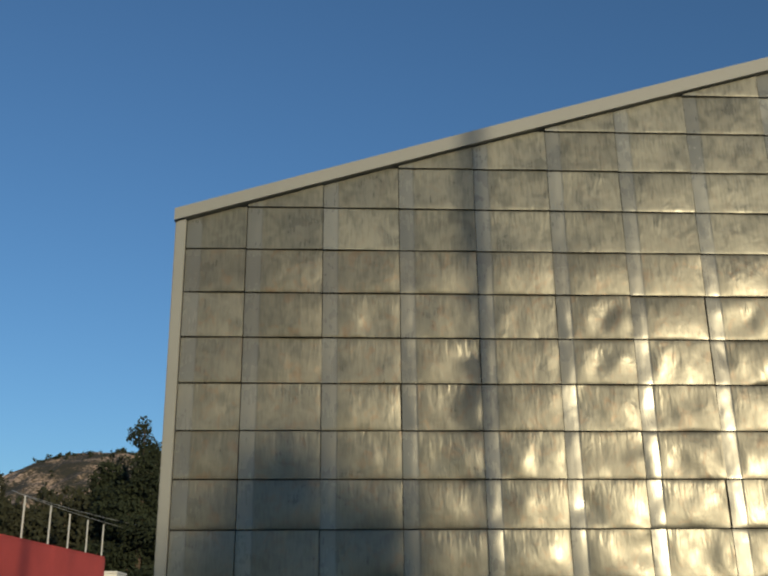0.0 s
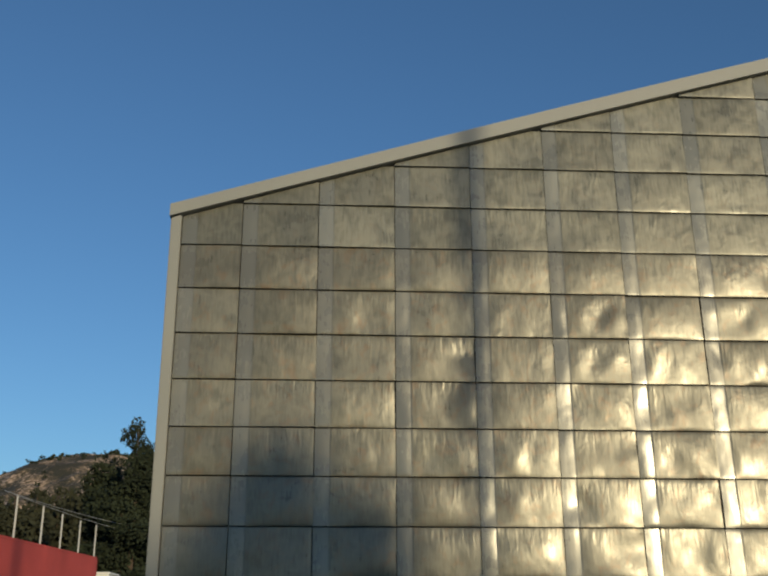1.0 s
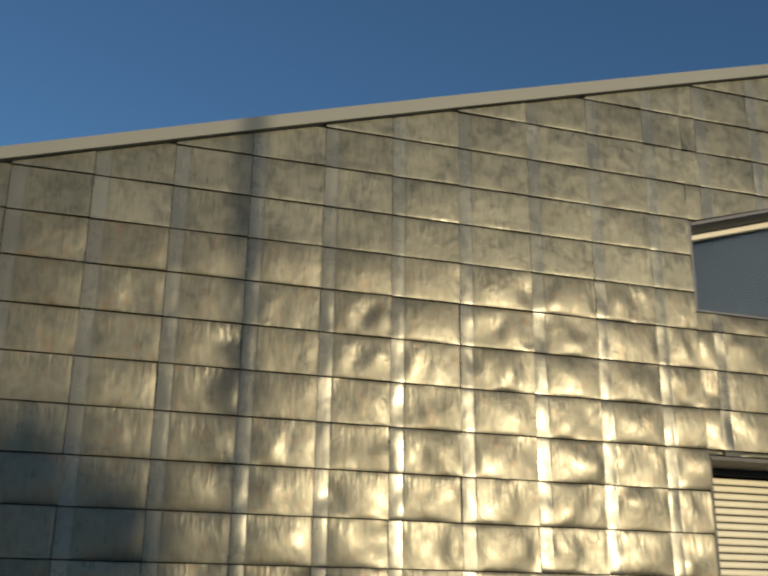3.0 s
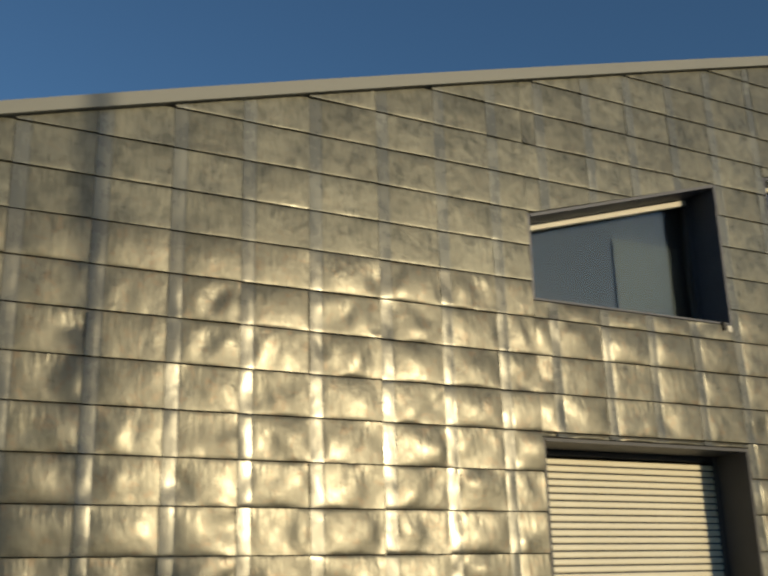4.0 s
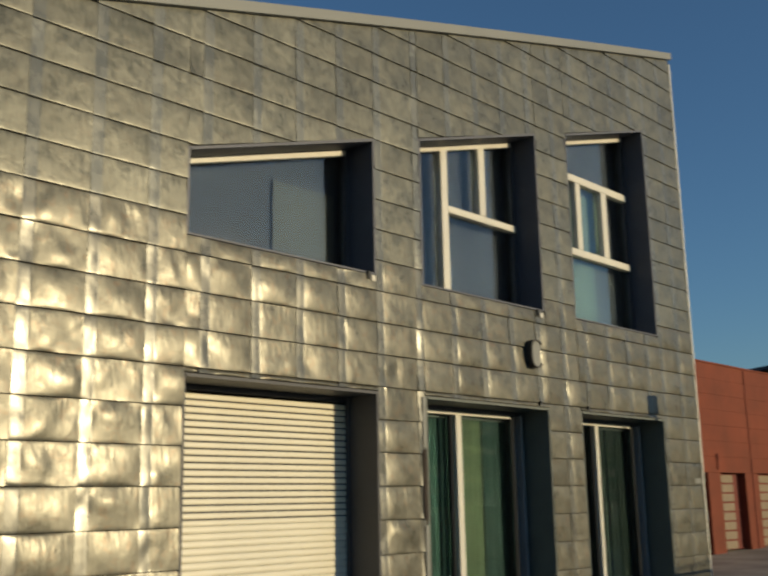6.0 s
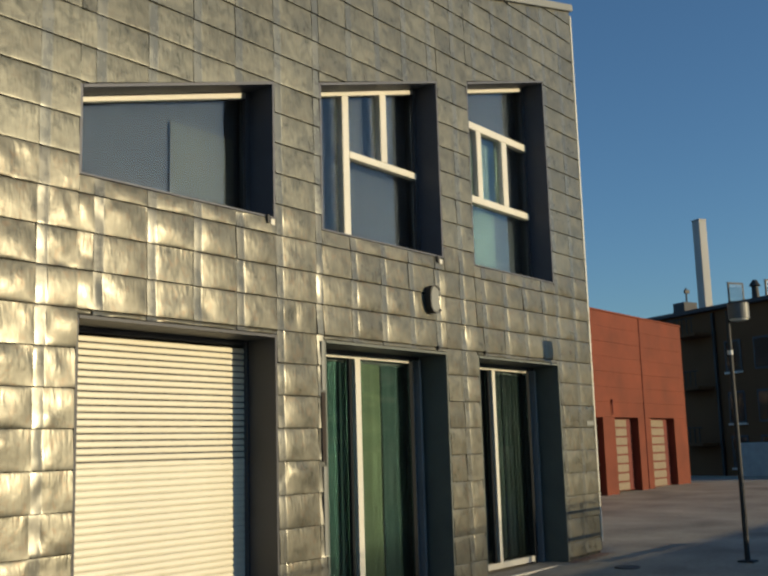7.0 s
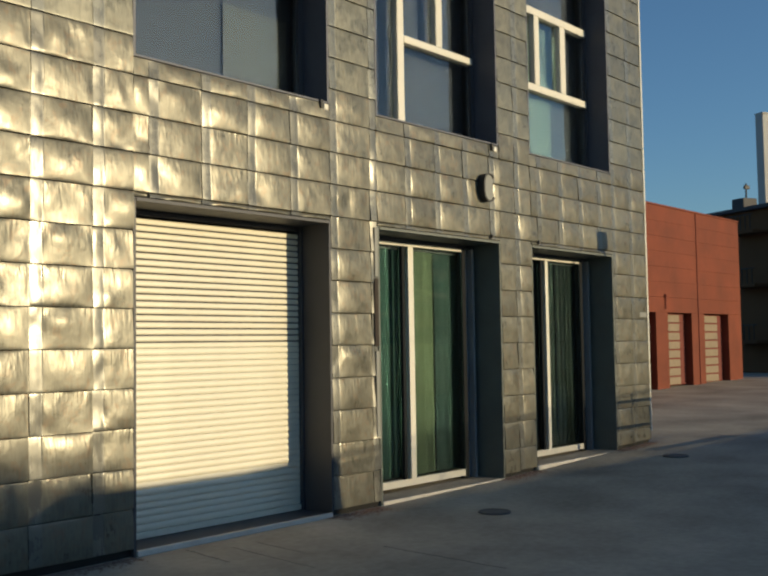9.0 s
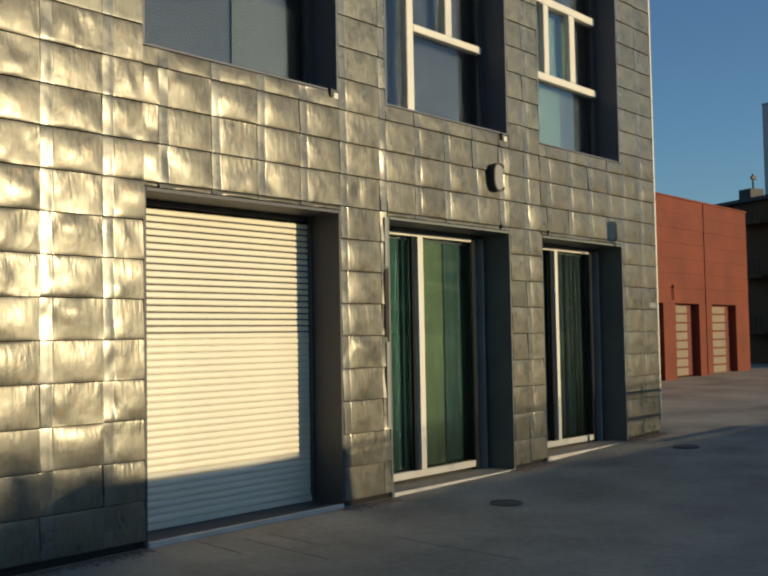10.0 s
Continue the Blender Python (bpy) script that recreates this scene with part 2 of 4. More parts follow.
# ---- the clad building's wall, with openings through it ----
wall = bmesh.new()
spans = [LEFT, *[x for o in OPEN_X for x in o], RIGHT]
for i in range(0, len(spans), 2):                            # full-height piers
    a, b = spans[i], spans[i + 1]
    steps = [a + (b - a) * k / 6 for k in range(7)]
    prism(wall, [(a, -.4), (b, -.4), *[(x, roof_line(x) - .01) for x in reversed(steps)]], .012, .52)
for a, b in OPEN_X:
    prism(wall, [(a, HEAD), (b, HEAD), (b, SILL), (a, SILL)], .012, .52)
    steps = [a + (b - a) * k / 4 for k in range(5)]
    prism(wall, [(a, head_line(a)), (b, head_line(b)), *[(x, roof_line(x) - .01) for x in reversed(steps)]], .012, .52)
wall_front = tagged(mesh_object("wall_front", wall, BACKING), "tall wall clad in crinkled weathered metal sheets", "wall", kind="structure")
DEPTH = 9.0
wall_left = tagged(mesh_object("wall_left", boxed((LEFT, .52, -.4), (LEFT + .3, DEPTH, 4.15)), TRIM), "beige side wall", "wall", kind="structure")
tagged(mesh_object("wall_right", boxed((RIGHT - .3, .52, -.4), (RIGHT, DEPTH, 8.1)), TRIM), "beige side wall", "wall", kind="structure")
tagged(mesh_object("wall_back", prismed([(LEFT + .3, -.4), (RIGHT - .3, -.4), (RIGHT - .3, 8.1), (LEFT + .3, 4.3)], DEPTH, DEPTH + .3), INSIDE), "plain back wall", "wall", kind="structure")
steps = [LEFT - .078 + (RIGHT - LEFT + .108) * k / 16 for k in range(17)]
roof = prismed([(x, roof_line(x)) for x in steps] + [(x, roof_line(x) + .070) for x in reversed(steps)], .05, DEPTH + .3)
tagged(mesh_object("roof", roof, ROOFDARK), "sloping dark sheet metal roof", "roof", kind="structure")
fascia = prismed([(x, roof_line(x) - .005) for x in steps] + [(x, roof_line(x) + .080 + .020 * min(1, (x - LEFT) / 3)) for x in reversed(steps)], -.07, .046)
tagged(mesh_object("trim", fascia, TRIM), "beige metal verge trim along the sloping roof", "trim", kind="structure")
corner = prismed([(LEFT - .07, -.3), (LEFT, -.3), (LEFT, roof_line(LEFT) - .012), (LEFT - .07, roof_line(LEFT) - .035)], -.05, .6, .006)
tagged(mesh_object("trim", corner, TRIM), "beige metal corner trim, sunlit and plain", "trim", kind="structure")
for z0, z1 in ((.28, 4.35), (4.356, 8.16)):
    tagged(mesh_object("trim", boxed((RIGHT, -.03, z0), (RIGHT + .04, .05, z1), .006), TRIM_WHITE), "narrow white metal corner strip", "trim", kind="structure")
tagged(mesh_object("floor", boxed((LEFT + .3, .53, 3.3), (RIGHT - .3, DEPTH - .01, 3.5)), INSIDE), "upper floor slab, coloured dark for the room's shade", "floor", kind="structure")
tagged(mesh_object("wall_inner", boxed((LEFT + .31, 3.4, .3), (RIGHT - .31, 3.5, 3.29)), INSIDE), "inner partition wall, coloured dark for the room's shade", "wall", kind="structure")
tagged(mesh_object("wall_inner", prismed([(LEFT + .31, 3.51), (RIGHT - .31, 3.51), (RIGHT - .31, roof_line(RIGHT) - .2), (LEFT + .31, roof_line(LEFT) - .1)], 3.4, 3.5), INSIDE), "inner partition wall, coloured dark for the room's shade", "wall", kind="structure")


# ---- door 1: roller shutter ----
def lining(parent, a, b, z0, heads, deep, sill=True, mat=JAMB):
    """Dark folded-metal lining of an opening: two jambs, a soffit and a sill, and a thin edge that stands proud of the sheets."""
    za, zb = heads
    for x0, x1, zt in ((a, a + .025, za), (b - .025, b, zb)):
        part("jamb", prismed([(x0, z0), (x1, z0), (x1, zt), (x0, zt)], -.022, deep), mat, parent)
    part("soffit", prismed([(a + .025, za - .03), (b - .025, zb - .03), (b - .025, zb - .003), (a + .025, za - .003)], -.03, deep), mat, parent)
    if sill:
        part("window_sill", boxed((a + .025, -.02, z0), (b - .025, deep, z0 + .02), .004), mat, parent)


a, b = OPEN_X[0]
door_1 = base("door_1", (0, 0, 0), label="closed cream roller shutter in a dark metal surround", category="door", kind="structure")
lining(door_1, a, b, -.05, (HEAD, HEAD), .46, False)
part("threshold", boxed((a + .03, .0, -.1), (b - .03, .45, .006), .006), JAMB, door_1, "dark metal threshold")
part("threshold_edge", boxed((a + .03, -.04, -.1), (b - .03, -.004, .014), .005), KERB, door_1, "pale stone edge")
part("bottom_bar", boxed((a + .06, .36, .01), (b - .05, .395, .062), .006), SLAT, door_1)
part("guide_rail", boxed((b - .05, .33, .008), (b - .026, .42, HEAD - .04), .006), JAMB, door_1)
part("guide_rail", boxed((a + .026, .33, .008), (a + .06, .42, HEAD - .04), .006), JAMB, door_1)
part("shutter_box", boxed((a + .03, .36, HEAD - .08), (b - .03, .45, HEAD - .032), .006), JAMB, door_1)
PITCH = .0575


def slat_mesh(gap, mat):
    """One curved shutter slat; gap: how much of the pitch stays open above it."""
    bm = bmesh.new()
    w0, w1 = a + .062, b - .052
    rows = []
    for k in range(6):
        u = k / 5
        z = u * (PITCH - gap)
        rows.append([bm.verts.new((x, .377 - .007 * math.sin(math.pi * u) ** .7 + .004 * u, z)) for x in (w0, w1)])
    for lo, hi in zip(rows, rows[1:]):
        bm.faces.new((lo[0], lo[1], hi[1], hi[0]))
    r = bmesh.ops.extrude_face_region(bm, geom=list(bm.faces))
    bmesh.ops.translate(bm, vec=(0, .012, 0), verts=[v for v in r["geom"] if isinstance(v, bmesh.types.BMVert)])
    bmesh.ops.recalc_face_normals(bm, faces=bm.faces)
    me = bpy.data.meshes.new("slat")
    bm.to_mesh(me)
    bm.free()
    me.materials.append(mat)
    return me


shut, loose = slat_mesh(.0025, SLAT), slat_mesh(.013, SLAT)
z = .066
while z < HEAD - .1:
    ob = new("slat", loose if z > 1.53 else shut)
    ob.location = (0, random.uniform(-.0015, .0015), z)
    ob.parent = door_1
    z += PITCH
part("backing", boxed((a + .03, .405, .04), (b - .03, .44, HEAD - .11)), JAMB, door_1)


# ---- sliding glass doors ----
def glass_door(name, a, b, post0, post1, end, label):
    g = ground_z((a + b) / 2)
    door = base(name, (0, 0, 0), label=label, category="door", kind="structure")
    lining(door, a, b, g - .03, (HEAD, HEAD), .46, False, JAMB_GREEN)
    part("threshold", boxed((a + .026, -.032, g - .12), (b - .026, -.008, g + .024), .004), KERB, door, "pale worn threshold edge")
    part("step", boxed((a + .026, -.004, g - .12), (b - .026, .33, g + .018), .004), CONCRETE, door)
    y = .37
    low, top = g + .05, 2.665
    part("bottom_rail", boxed((a + .03, y - .02, low), (end, y + .05, low + .075), .006), FRAME, door, "cream aluminium rail")
    part("top_rail", boxed((a + .03, y - .02, top - .035), (end, y + .05, top), .006), FRAME, door, "cream aluminium rail")
    part("head_panel", boxed((a + .03, y - .01, top + .002), (b - .03, y + .08, HEAD - .034)), JAMB, door)
    part("door_post", boxed((post0, y - .045, low + .078), (post1, y + .03, top - .037), .008), FRAME, door, "cream aluminium meeting stile")
    part("door_stile", boxed((post0 - .09, y - .03, low + .078), (post0 - .045, y + .02, top - .037), .005), FRAME_SHADED, door)
    part("side_frame", boxed((end, y - .02, g + .02), (end + .07, y + .06, top), .006), FRAME_SHADED, door, "metal side frame, coloured dark for the jamb's shade")
    part("side_frame", boxed((end + .073, y + .01, g + .02), (b - .026, y + .07, top), .006), FRAME_LIFTED, door)
    part("side_frame", boxed((end + .13, y - .07, g + .02), (end + .17, y + .009, top), .005), FRAME_LIFTED, door)
    part("side_frame", boxed((a + .026, y - .02, low + .078), (a + .075, y + .05, top - .037), .005), JAMB, door)
    p1 = part("pane", boxed((a + .078, y + .010, low + .079), (post0 - .092, y + .018, top - .038)), GLASS_GREEN, door)
    p2 = part("pane", boxed((post1 + .002, y - .008, low + .079), (end - .002, y, top - .038)), GLASS_GREEN, door)
    for p in (p1, p2):
        p.visible_shadow = False
    return door


glass_door("door_2", *OPEN_X[1], 3.795, 3.885, 4.81, "sliding green glass door with a cream post in a dark surround")
glass_door("door_3", *OPEN_X[2], 6.60, 6.67, 7.53, "sliding dark glass door with a cream post in a dark surround")


def curtain(name, x0, x1, y, z0, z1, mat, label, fold=.09, depth=.03):
    """Hanging cloth with soft folds."""
    bm = bmesh.new()
    n = max(12, int((x1 - x0) / fold * 8))
    lo, hi = [], []
    for k in range(n + 1):
        x = x0 + (x1 - x0) * k / n
        dy = depth * math.sin(k / 8 * 2 * math.pi) + .01 * math.sin(k * .37)
        lo.append(bm.verts.new((x, y + dy * 1.2, z0)))
        hi.append(bm.verts.new((x, y + dy, z1)))
    for k in range(n):
        bm.faces.new((lo[k], lo[k + 1], hi[k + 1], hi[k]))
    r = bmesh.ops.extrude_face_region(bm, geom=list(bm.faces))
    bmesh.ops.translate(bm, vec=(0, .004, 0), verts=[v for v in r["geom"] if isinstance(v, bmesh.types.BMVert)])
    ob = base(name, (0, 0, 0), label=label, category="curtain", group="curtains behind glass")
    part("cloth", bm, mat, ob, smooth=True)
    part("curtain_rail", boxed((x0 - .02, y - .02, z1), (x1 + .02, y + .03, z1 + .03), .004), FRAME_GREY, ob)
    return ob


curtain("curtain", 3.93, 4.40, .47, .13, 2.60, CURTAIN, "sage green cloth curtain hanging behind the sliding door", .16, .003)
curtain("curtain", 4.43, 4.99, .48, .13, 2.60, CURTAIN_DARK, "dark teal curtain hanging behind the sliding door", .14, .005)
curtain("curtain", 2.96, 3.88, .48, .13, 2.60, CURTAIN_TEAL, "dark teal curtain gathered behind the sliding door", .16, .008)
curtain("curtain", 6.74, 7.05, .48, .2, 2.60, CURTAIN_DIMMED, "teal curtain, colour darkened for the dim third door", .12, .005)
curtain("curtain", 7.06, 7.2, .47, .2, 2.60, CURTAIN_DIMMED, "narrow green curtain, colour darkened for the dim third door", .08, .012)
curtain("curtain", 7.22, 7.65, .48, .2, 2.60, CURTAIN_DIMMED, "teal curtain, colour darkened for the dim third door", .12, .015)
curtain("curtain", 5.78, 6.4, .48, .2, 2.60, CURTAIN_DIMMED, "dark teal curtain gathered behind the sliding door", .12, .02)


# ---- upper windows: level sills, sloping heads ----
def upper_window(name, a, b, label):
    win = base(name, (0, 0, 0), label=label, category="window", kind="structure")
    lining(win, a, b, SILL, (head_line(a), head_line(b)), .40, True, JAMB_NAVY)
    y = .305
    x0, x1 = a + .026, b - .026
    part("top_rail", prismed([(x0, head_line(x0) - .088), (x1 - .07, head_line(x1 - .07) - .088), (x1 - .07, head_line(x1 - .07) - .034), (x0, head_line(x0) - .034)], y - .03, y + .05, .005), FRAME, win, "cream aluminium top rail")
    part("window_frame", prismed([(x1 - .068, SILL + .022), (x1, SILL + .022), (x1, head_line(x1) - .036), (x1 - .068, head_line(x1 - .068) - .036)], y - .02, y + .06), JAMB, win)
    part("window_frame", boxed((x0, y - .01, SILL + .022), (x1 - .07, y + .05, SILL + .035)), JAMB, win)
    return win


def pane(win, pts, mat=None, y=.32):
    p = part("pane", prismed(pts, y, y + .008), mat or GLASS, win)
    p.visible_shadow = False
    return p


w1 = upper_window("window_1", *OPEN_X[0], "large single-pane window with a sloping head")
x0, x1 = .03, 2.12
pane(w1, [(x0, SILL + .036), (x1, SILL + .036), (x1, head_line(x1) - .089), (x0, head_line(x0) - .089)])

w2 = upper_window("window_2", *OPEN_X[1], "window with cream mullions, transom and a sloping head")
m0, m1, n0, n1, t0, t1 = 3.585, 3.70, 4.275, 4.395, 4.85, 4.93
x0, x1 = 2.923, 4.967
bar = lambda w, pts: part("window_frame", prismed(pts, .255, .355, .006), FRAME, w, "cream aluminium bar")
bar(w2, [(m0, SILL + .036), (m1, SILL + .036), (m1, head_line(m1) - .090), (m0, head_line(m0) - .090)])
bar(w2, [(n0, t1 + .002), (n1, t1 + .002), (n1, head_line(n1) - .090), (n0, head_line(n0) - .090)])
bar(w2, [(m1 + .002, t0), (x1, t0), (x1, t1), (m1 + .002, t1)])
pane(w2, [(x0, SILL + .037), (m0 - .002, SILL + .037), (m0 - .002, head_line(m0) - .091), (x0, head_line(x0) - .091)])
pane(w2, [(m1 + .002, SILL + .037), (x1, SILL + .037), (x1, t0 - .002), (m1 + .002, t0 - .002)])
pane(w2, [(m1 + .002, t1 + .002), (n0 - .002, t1 + .002), (n0 - .002, head_line(n0) - .091), (m1 + .002, head_line(m1) - .091)])
pane(w2, [(n1 + .002, t1 + .002), (x1, t1 + .002), (x1, head_line(x1) - .091), (n1 + .002, head_line(n1) - .091)])

w3 = upper_window("window_3", *OPEN_X[2], "window with two cream transoms and a teal lower pane")
x0, x1 = 5.757, 7.687
ta, tb, tc, td = 4.80, 4.893, 5.80, 5.90
ma, mb, mc, md = 6.36, 6.48, 7.0, 7.14
bar(w3, [(x0, ta), (x1, ta), (x1, tb), (x0, tb)])
bar(w3, [(x0, tc), (x1, tc), (x1, td), (x0, td)])
bar(w3, [(ma, tb + .002), (mb, tb + .002), (mb, tc - .002), (ma, tc - .002)])
bar(w3, [(mc, tb + .002), (md, tb + .002), (md, tc - .002), (mc, tc - .002)])
pane(w3, [(x0, SILL + .037), (x1, SILL + .037), (x1, ta - .002), (x0, ta - .002)], GLASS_TEAL)
pane(w3, [(x0, tb + .002), (ma - .002, tb + .002), (ma - .002, tc - .002), (x0, tc - .002)], GLASS_TEAL)
pane(w3, [(mb + .002, tb + .002), (mc - .002, tb + .002), (mc - .002, tc - .002), (mb + .002, tc - .002)], GLASS_TEAL)
pane(w3, [(md + .002, tb + .002), (x1, tb + .002), (x1, tc - .002), (md + .002, tc - .002)])
pane(w3, [(x0, td + .002), (x1, td + .002), (x1, head_line(x1) - .091), (x0, head_line(x0) - .091)])


def blind(win, x0, x1, z0, z1, y, mat, label):
    cloth = part("blind", boxed((x0, y, z0), (x1, y + .006, z1)), mat, win, label)
    part("bottom_bar", boxed((x0, y - .01, z0 - .03), (x1, y + .016, z0), .004), FRAME_GREY, cloth)


# sheets added behind the upper panes to imitate reflected sky
sky_sheet = lambda win, a, b: part("reflection_sheet", prismed([(a, SILL + .04), (b, SILL + .04), (b, head_line(b) - .04), (a, head_line(a) - .04)], .46, .466), SKY_GREY, win, "added grey sheet standing in for sky reflection")
sky_sheet(w1, .03, 2.19)
sky_sheet(w2, 2.92, 5.03)
sky_sheet(w3, 5.75, 7.75)
# window 1: added sheet imitates a soft reflection in the glass
blind(w1, 1.3, 2.1, 3.93, 4.72, .435, REFLECTION_GREY, "pale sheet standing in for a reflection in the pane")
blind(w3, 5.8, 7.0, 3.93, 4.78, .435, TEAL_FILM, "teal fabric blind")
blind(w3, 6.4, 7.2, 4.95, 5.75, .435, TEAL_FILM, "teal fabric blind")


# ---- small fittings on the wall ----
def letter_c():
    """A deep letter C: a dark curved rim round a pale face plate, standing off the wall."""
    ob = base("letter_sign", (4.75, -.03, 3.33), label="deep metal letter C with a pale face fixed to the cladding", category="letter")
    n = 28
    angles = [radians(42 + 276 * k / n) for k in range(n + 1)]
    at = lambda t, rx, rz: (rx * (abs(math.cos(t)) ** .75) * (1 if math.cos(t) > 0 else -1), rz * (abs(math.sin(t)) ** .75) * (1 if math.sin(t) > 0 else -1))
    bm = bmesh.new()
    for y0, y1, ring in ((-.085, 0, ((.118, .16), (.094, .144))),):
        loops = []
        for t in angles:
            (ax, az), (bx, bz) = at(t, *ring[0]), at(t, *ring[1])
            loops.append([bm.verts.new(c) for c in ((ax, y0, az), (ax, y1, az), (bx, y1, bz), (bx, y0, bz))])
        for p, q in zip(loops, loops[1:]):
            for k in range(4):
                bm.faces.new((p[k], q[k], q[(k + 1) % 4], p[(k + 1) % 4]))
        bm.faces.new(loops[0]); bm.faces.new(loops[-1][::-1])
    bmesh.ops.recalc_face_normals(bm, faces=bm.faces)
    part("rim", bm, IRON, ob, "dark curved metal rim")
    part("face", prismed([at(t, .092, .142) for t in angles], -.072, -.002), TRIM, ob, "pale metal face")


letter_c()
plate = base("small_sign", (8.62, 0, 1.9), label="small pale plate fixed near the corner", category="sign")
part("plate", boxed((-.1, -.035, 0), (.12, -.02, .07), .004), TRIM, plate)
part("backing", boxed((-.09, -.019, .005), (.11, -.004, .065)), GREYMETAL, plate)
for x, zz in ((4.98, SILL - .055), (2.16, SILL - .04)):
    br = base("cable_bracket", (x, 0, zz), label="small white bracket below the window corner", category="bracket", group="brackets below windows")
    part("plate", boxed((-.02, -.04, -.03), (.035, -.018, .03), .008), FRAME, br)
    part("clip", boxed((-.075, -.05, -.02), (-.045, -.016, .06), .006), IRON, br)
for x in (4.86, 5.86):
    hk = base("hook", (x, 0, HEAD + .03), label="tiny dark hook over the door head", category="hook", group="hooks over doors")
    part("stem", rodded((0, -.015, 0), (0, -.05, 0), .010), IRON, hk)
    part("knob", rodded((0, -.05, -.012), (0, -.05, .03), .016), IRON, hk)


# ---- ground fittings ----
def manhole(x, y, r):
    ob = base("manhole_cover", (x, y, ground_z(x)), label="round dark iron cover set in the paving", category="manhole", group="covers in the paving")
    bm = bmesh.new()
    bmesh.ops.create_cone(bm, cap_ends=True, segments=32, radius1=r * .9, radius2=r * .88, depth=.012, matrix=pose(0, 0, .007))
    part("lid", bm, LID, ob)
    bm = bmesh.new()
    n = 32
    ring = [[bm.verts.new((q * math.cos(2 * math.pi * k / n), q * math.sin(2 * math.pi * k / n), h)) for k in range(n)] for q, h in ((r * .92, .004), (r * .93, .016), (r * 1.05, .016), (r * 1.1, .002))]
    for lo, hi in zip(ring, ring[1:]):
        for k in range(n):
            bm.faces.new((lo[k], lo[(k + 1) % n], hi[(k + 1) % n], hi[k]))
    part("rim", bm, LID, ob)


manhole(3.2, -1.15, .14)
manhole(7.55, -.95, .15)



def crack(x0, y0, x1, y1, width, seed):
    """A hairline joint in the paving, wandering a little, filled with dark grit."""
    rng = random.Random(seed)
    bm = bmesh.new()
    n = 14
    rows = []
    for k in range(n + 1):
        u = k / n
        x, y = x0 + (x1 - x0) * u + rng.uniform(-.006, .006), y0 + (y1 - y0) * u
        w = width * (.35 + .65 * math.sin(math.pi * min(.96, max(.04, u)))) * rng.uniform(.6, 1.2)
        rows.append([bm.verts.new((x + s * w, y, ground_z(x) + dz)) for s, dz in ((-1, .001), (0, .004), (1, .001))])
    for lo, hi in zip(rows, rows[1:]):
        for k in range(2):
            bm.faces.new((lo[k], hi[k], hi[k + 1], lo[k + 1]))
    tagged(mesh_object("paving_joint", bm, GRIT), "thin dark crack in the concrete paving", "joint", kind="structure")


for k, c in enumerate(((.42, -.12, .33, -.75), (.70, -.36, .57, -1.4), (.955, -.36, .90, -.95), (1.44, -1.3, 1.36, -2.5))):
    crack(*c, .006, 60 + k)


def dirt(x0, x1, deep, seed):
    """Reddish grit washed up along the foot of the wall, thinning out with a ragged edge."""
    rng = random.Random(seed)
    bm = bmesh.new()
    for _ in range(int((x1 - x0) * 900)):
        x, y = rng.uniform(x0, x1), -.015 - abs(rng.gauss(0, deep * .5))
        r = rng.uniform(.004, .013)
        t = rng.uniform(0, 6.28)
        top = bm.verts.new((x, y, ground_z(x) + r * .5))
        ring = [bm.verts.new((x + r * 1.5 * math.cos(t + q), y + r * math.sin(t + q), ground_z(x) + .001)) for q in (0, 1.6, 3.1, 4.7)]
        for a, b in zip(ring, ring[1:] + ring[:1]):
            bm.faces.new((a, b, top))
    tagged(mesh_object("dirt", bm, DIRT), "reddish-brown grit gathered at the foot of the wall", "dirt", kind="stuff")


for k, (x0, x1, deep) in enumerate(((-1.9, .0, .16), (2.1, 2.85, .22), (4.95, 5.75, .16), (7.7, 8.75, .16))):
    dirt(x0, x1, deep, 80 + k)

# ---- lamp post and railing end ----
lx, ly = 8.5, -2.15
lg = ground_z(lx)
lamp = base("street_lamp", (lx, ly, lg), label="slim dark steel lamp post with a drum head", category="lamp")
part("pole", rodded((0, 0, .0), (0, 0, 3.200), .035, .028, 14), IRON, lamp)
part("base_plate", boxed((-.1, -.1, 0), (.1, .1, .02), .004), IRON, lamp)
part("collar", rodded((0, 0, 2.62), (0, 0, 2.68), .036, .036, 14), WHITE, lamp, "pale collar")
head = part("head", rodded((.0, -.15, 3.080), (.0, -.15, 3.280), .135, .135, 24), LAMP_GREY, lamp, "grey drum head")
part("cap", rodded((.0, -.15, 3.281), (.0, -.15, 3.305), .145, .12, 24), IRON, head)
part("diffuser", rodded((.0, -.15, 3.060), (.0, -.15, 3.079), .11, .12, 24), WHITE, head)
part("arm", rodded((0, 0, 3.170), (.0, -.05, 3.190), .02), IRON, lamp)


def railing(x0, x1, y, z0, rails, step, label, r=.02, slope=0.0):
    ob = base("railing", (0, 0, 0), label=label, category="railing")
    n = max(1, round((x1 - x0) / step))
    for k in range(n + 1):
        x = x0 + (x1 - x0) * k / n
        part("post", rodded((x, y, z0), (x, y, rails[0] + slope * (x - x1)), r * 1.1), GREYMETAL, ob)
    for zr in rails:
        part("rail", rodded((x0, y, zr + slope * (x0 - x1)), (x1, y, zr), r), GREYMETAL, ob)
    return ob


railing(8.95, 11.0, -2.72, .2, (1.2, .85, .5), 1.0, "galvanised tube railing beside the lamp post")
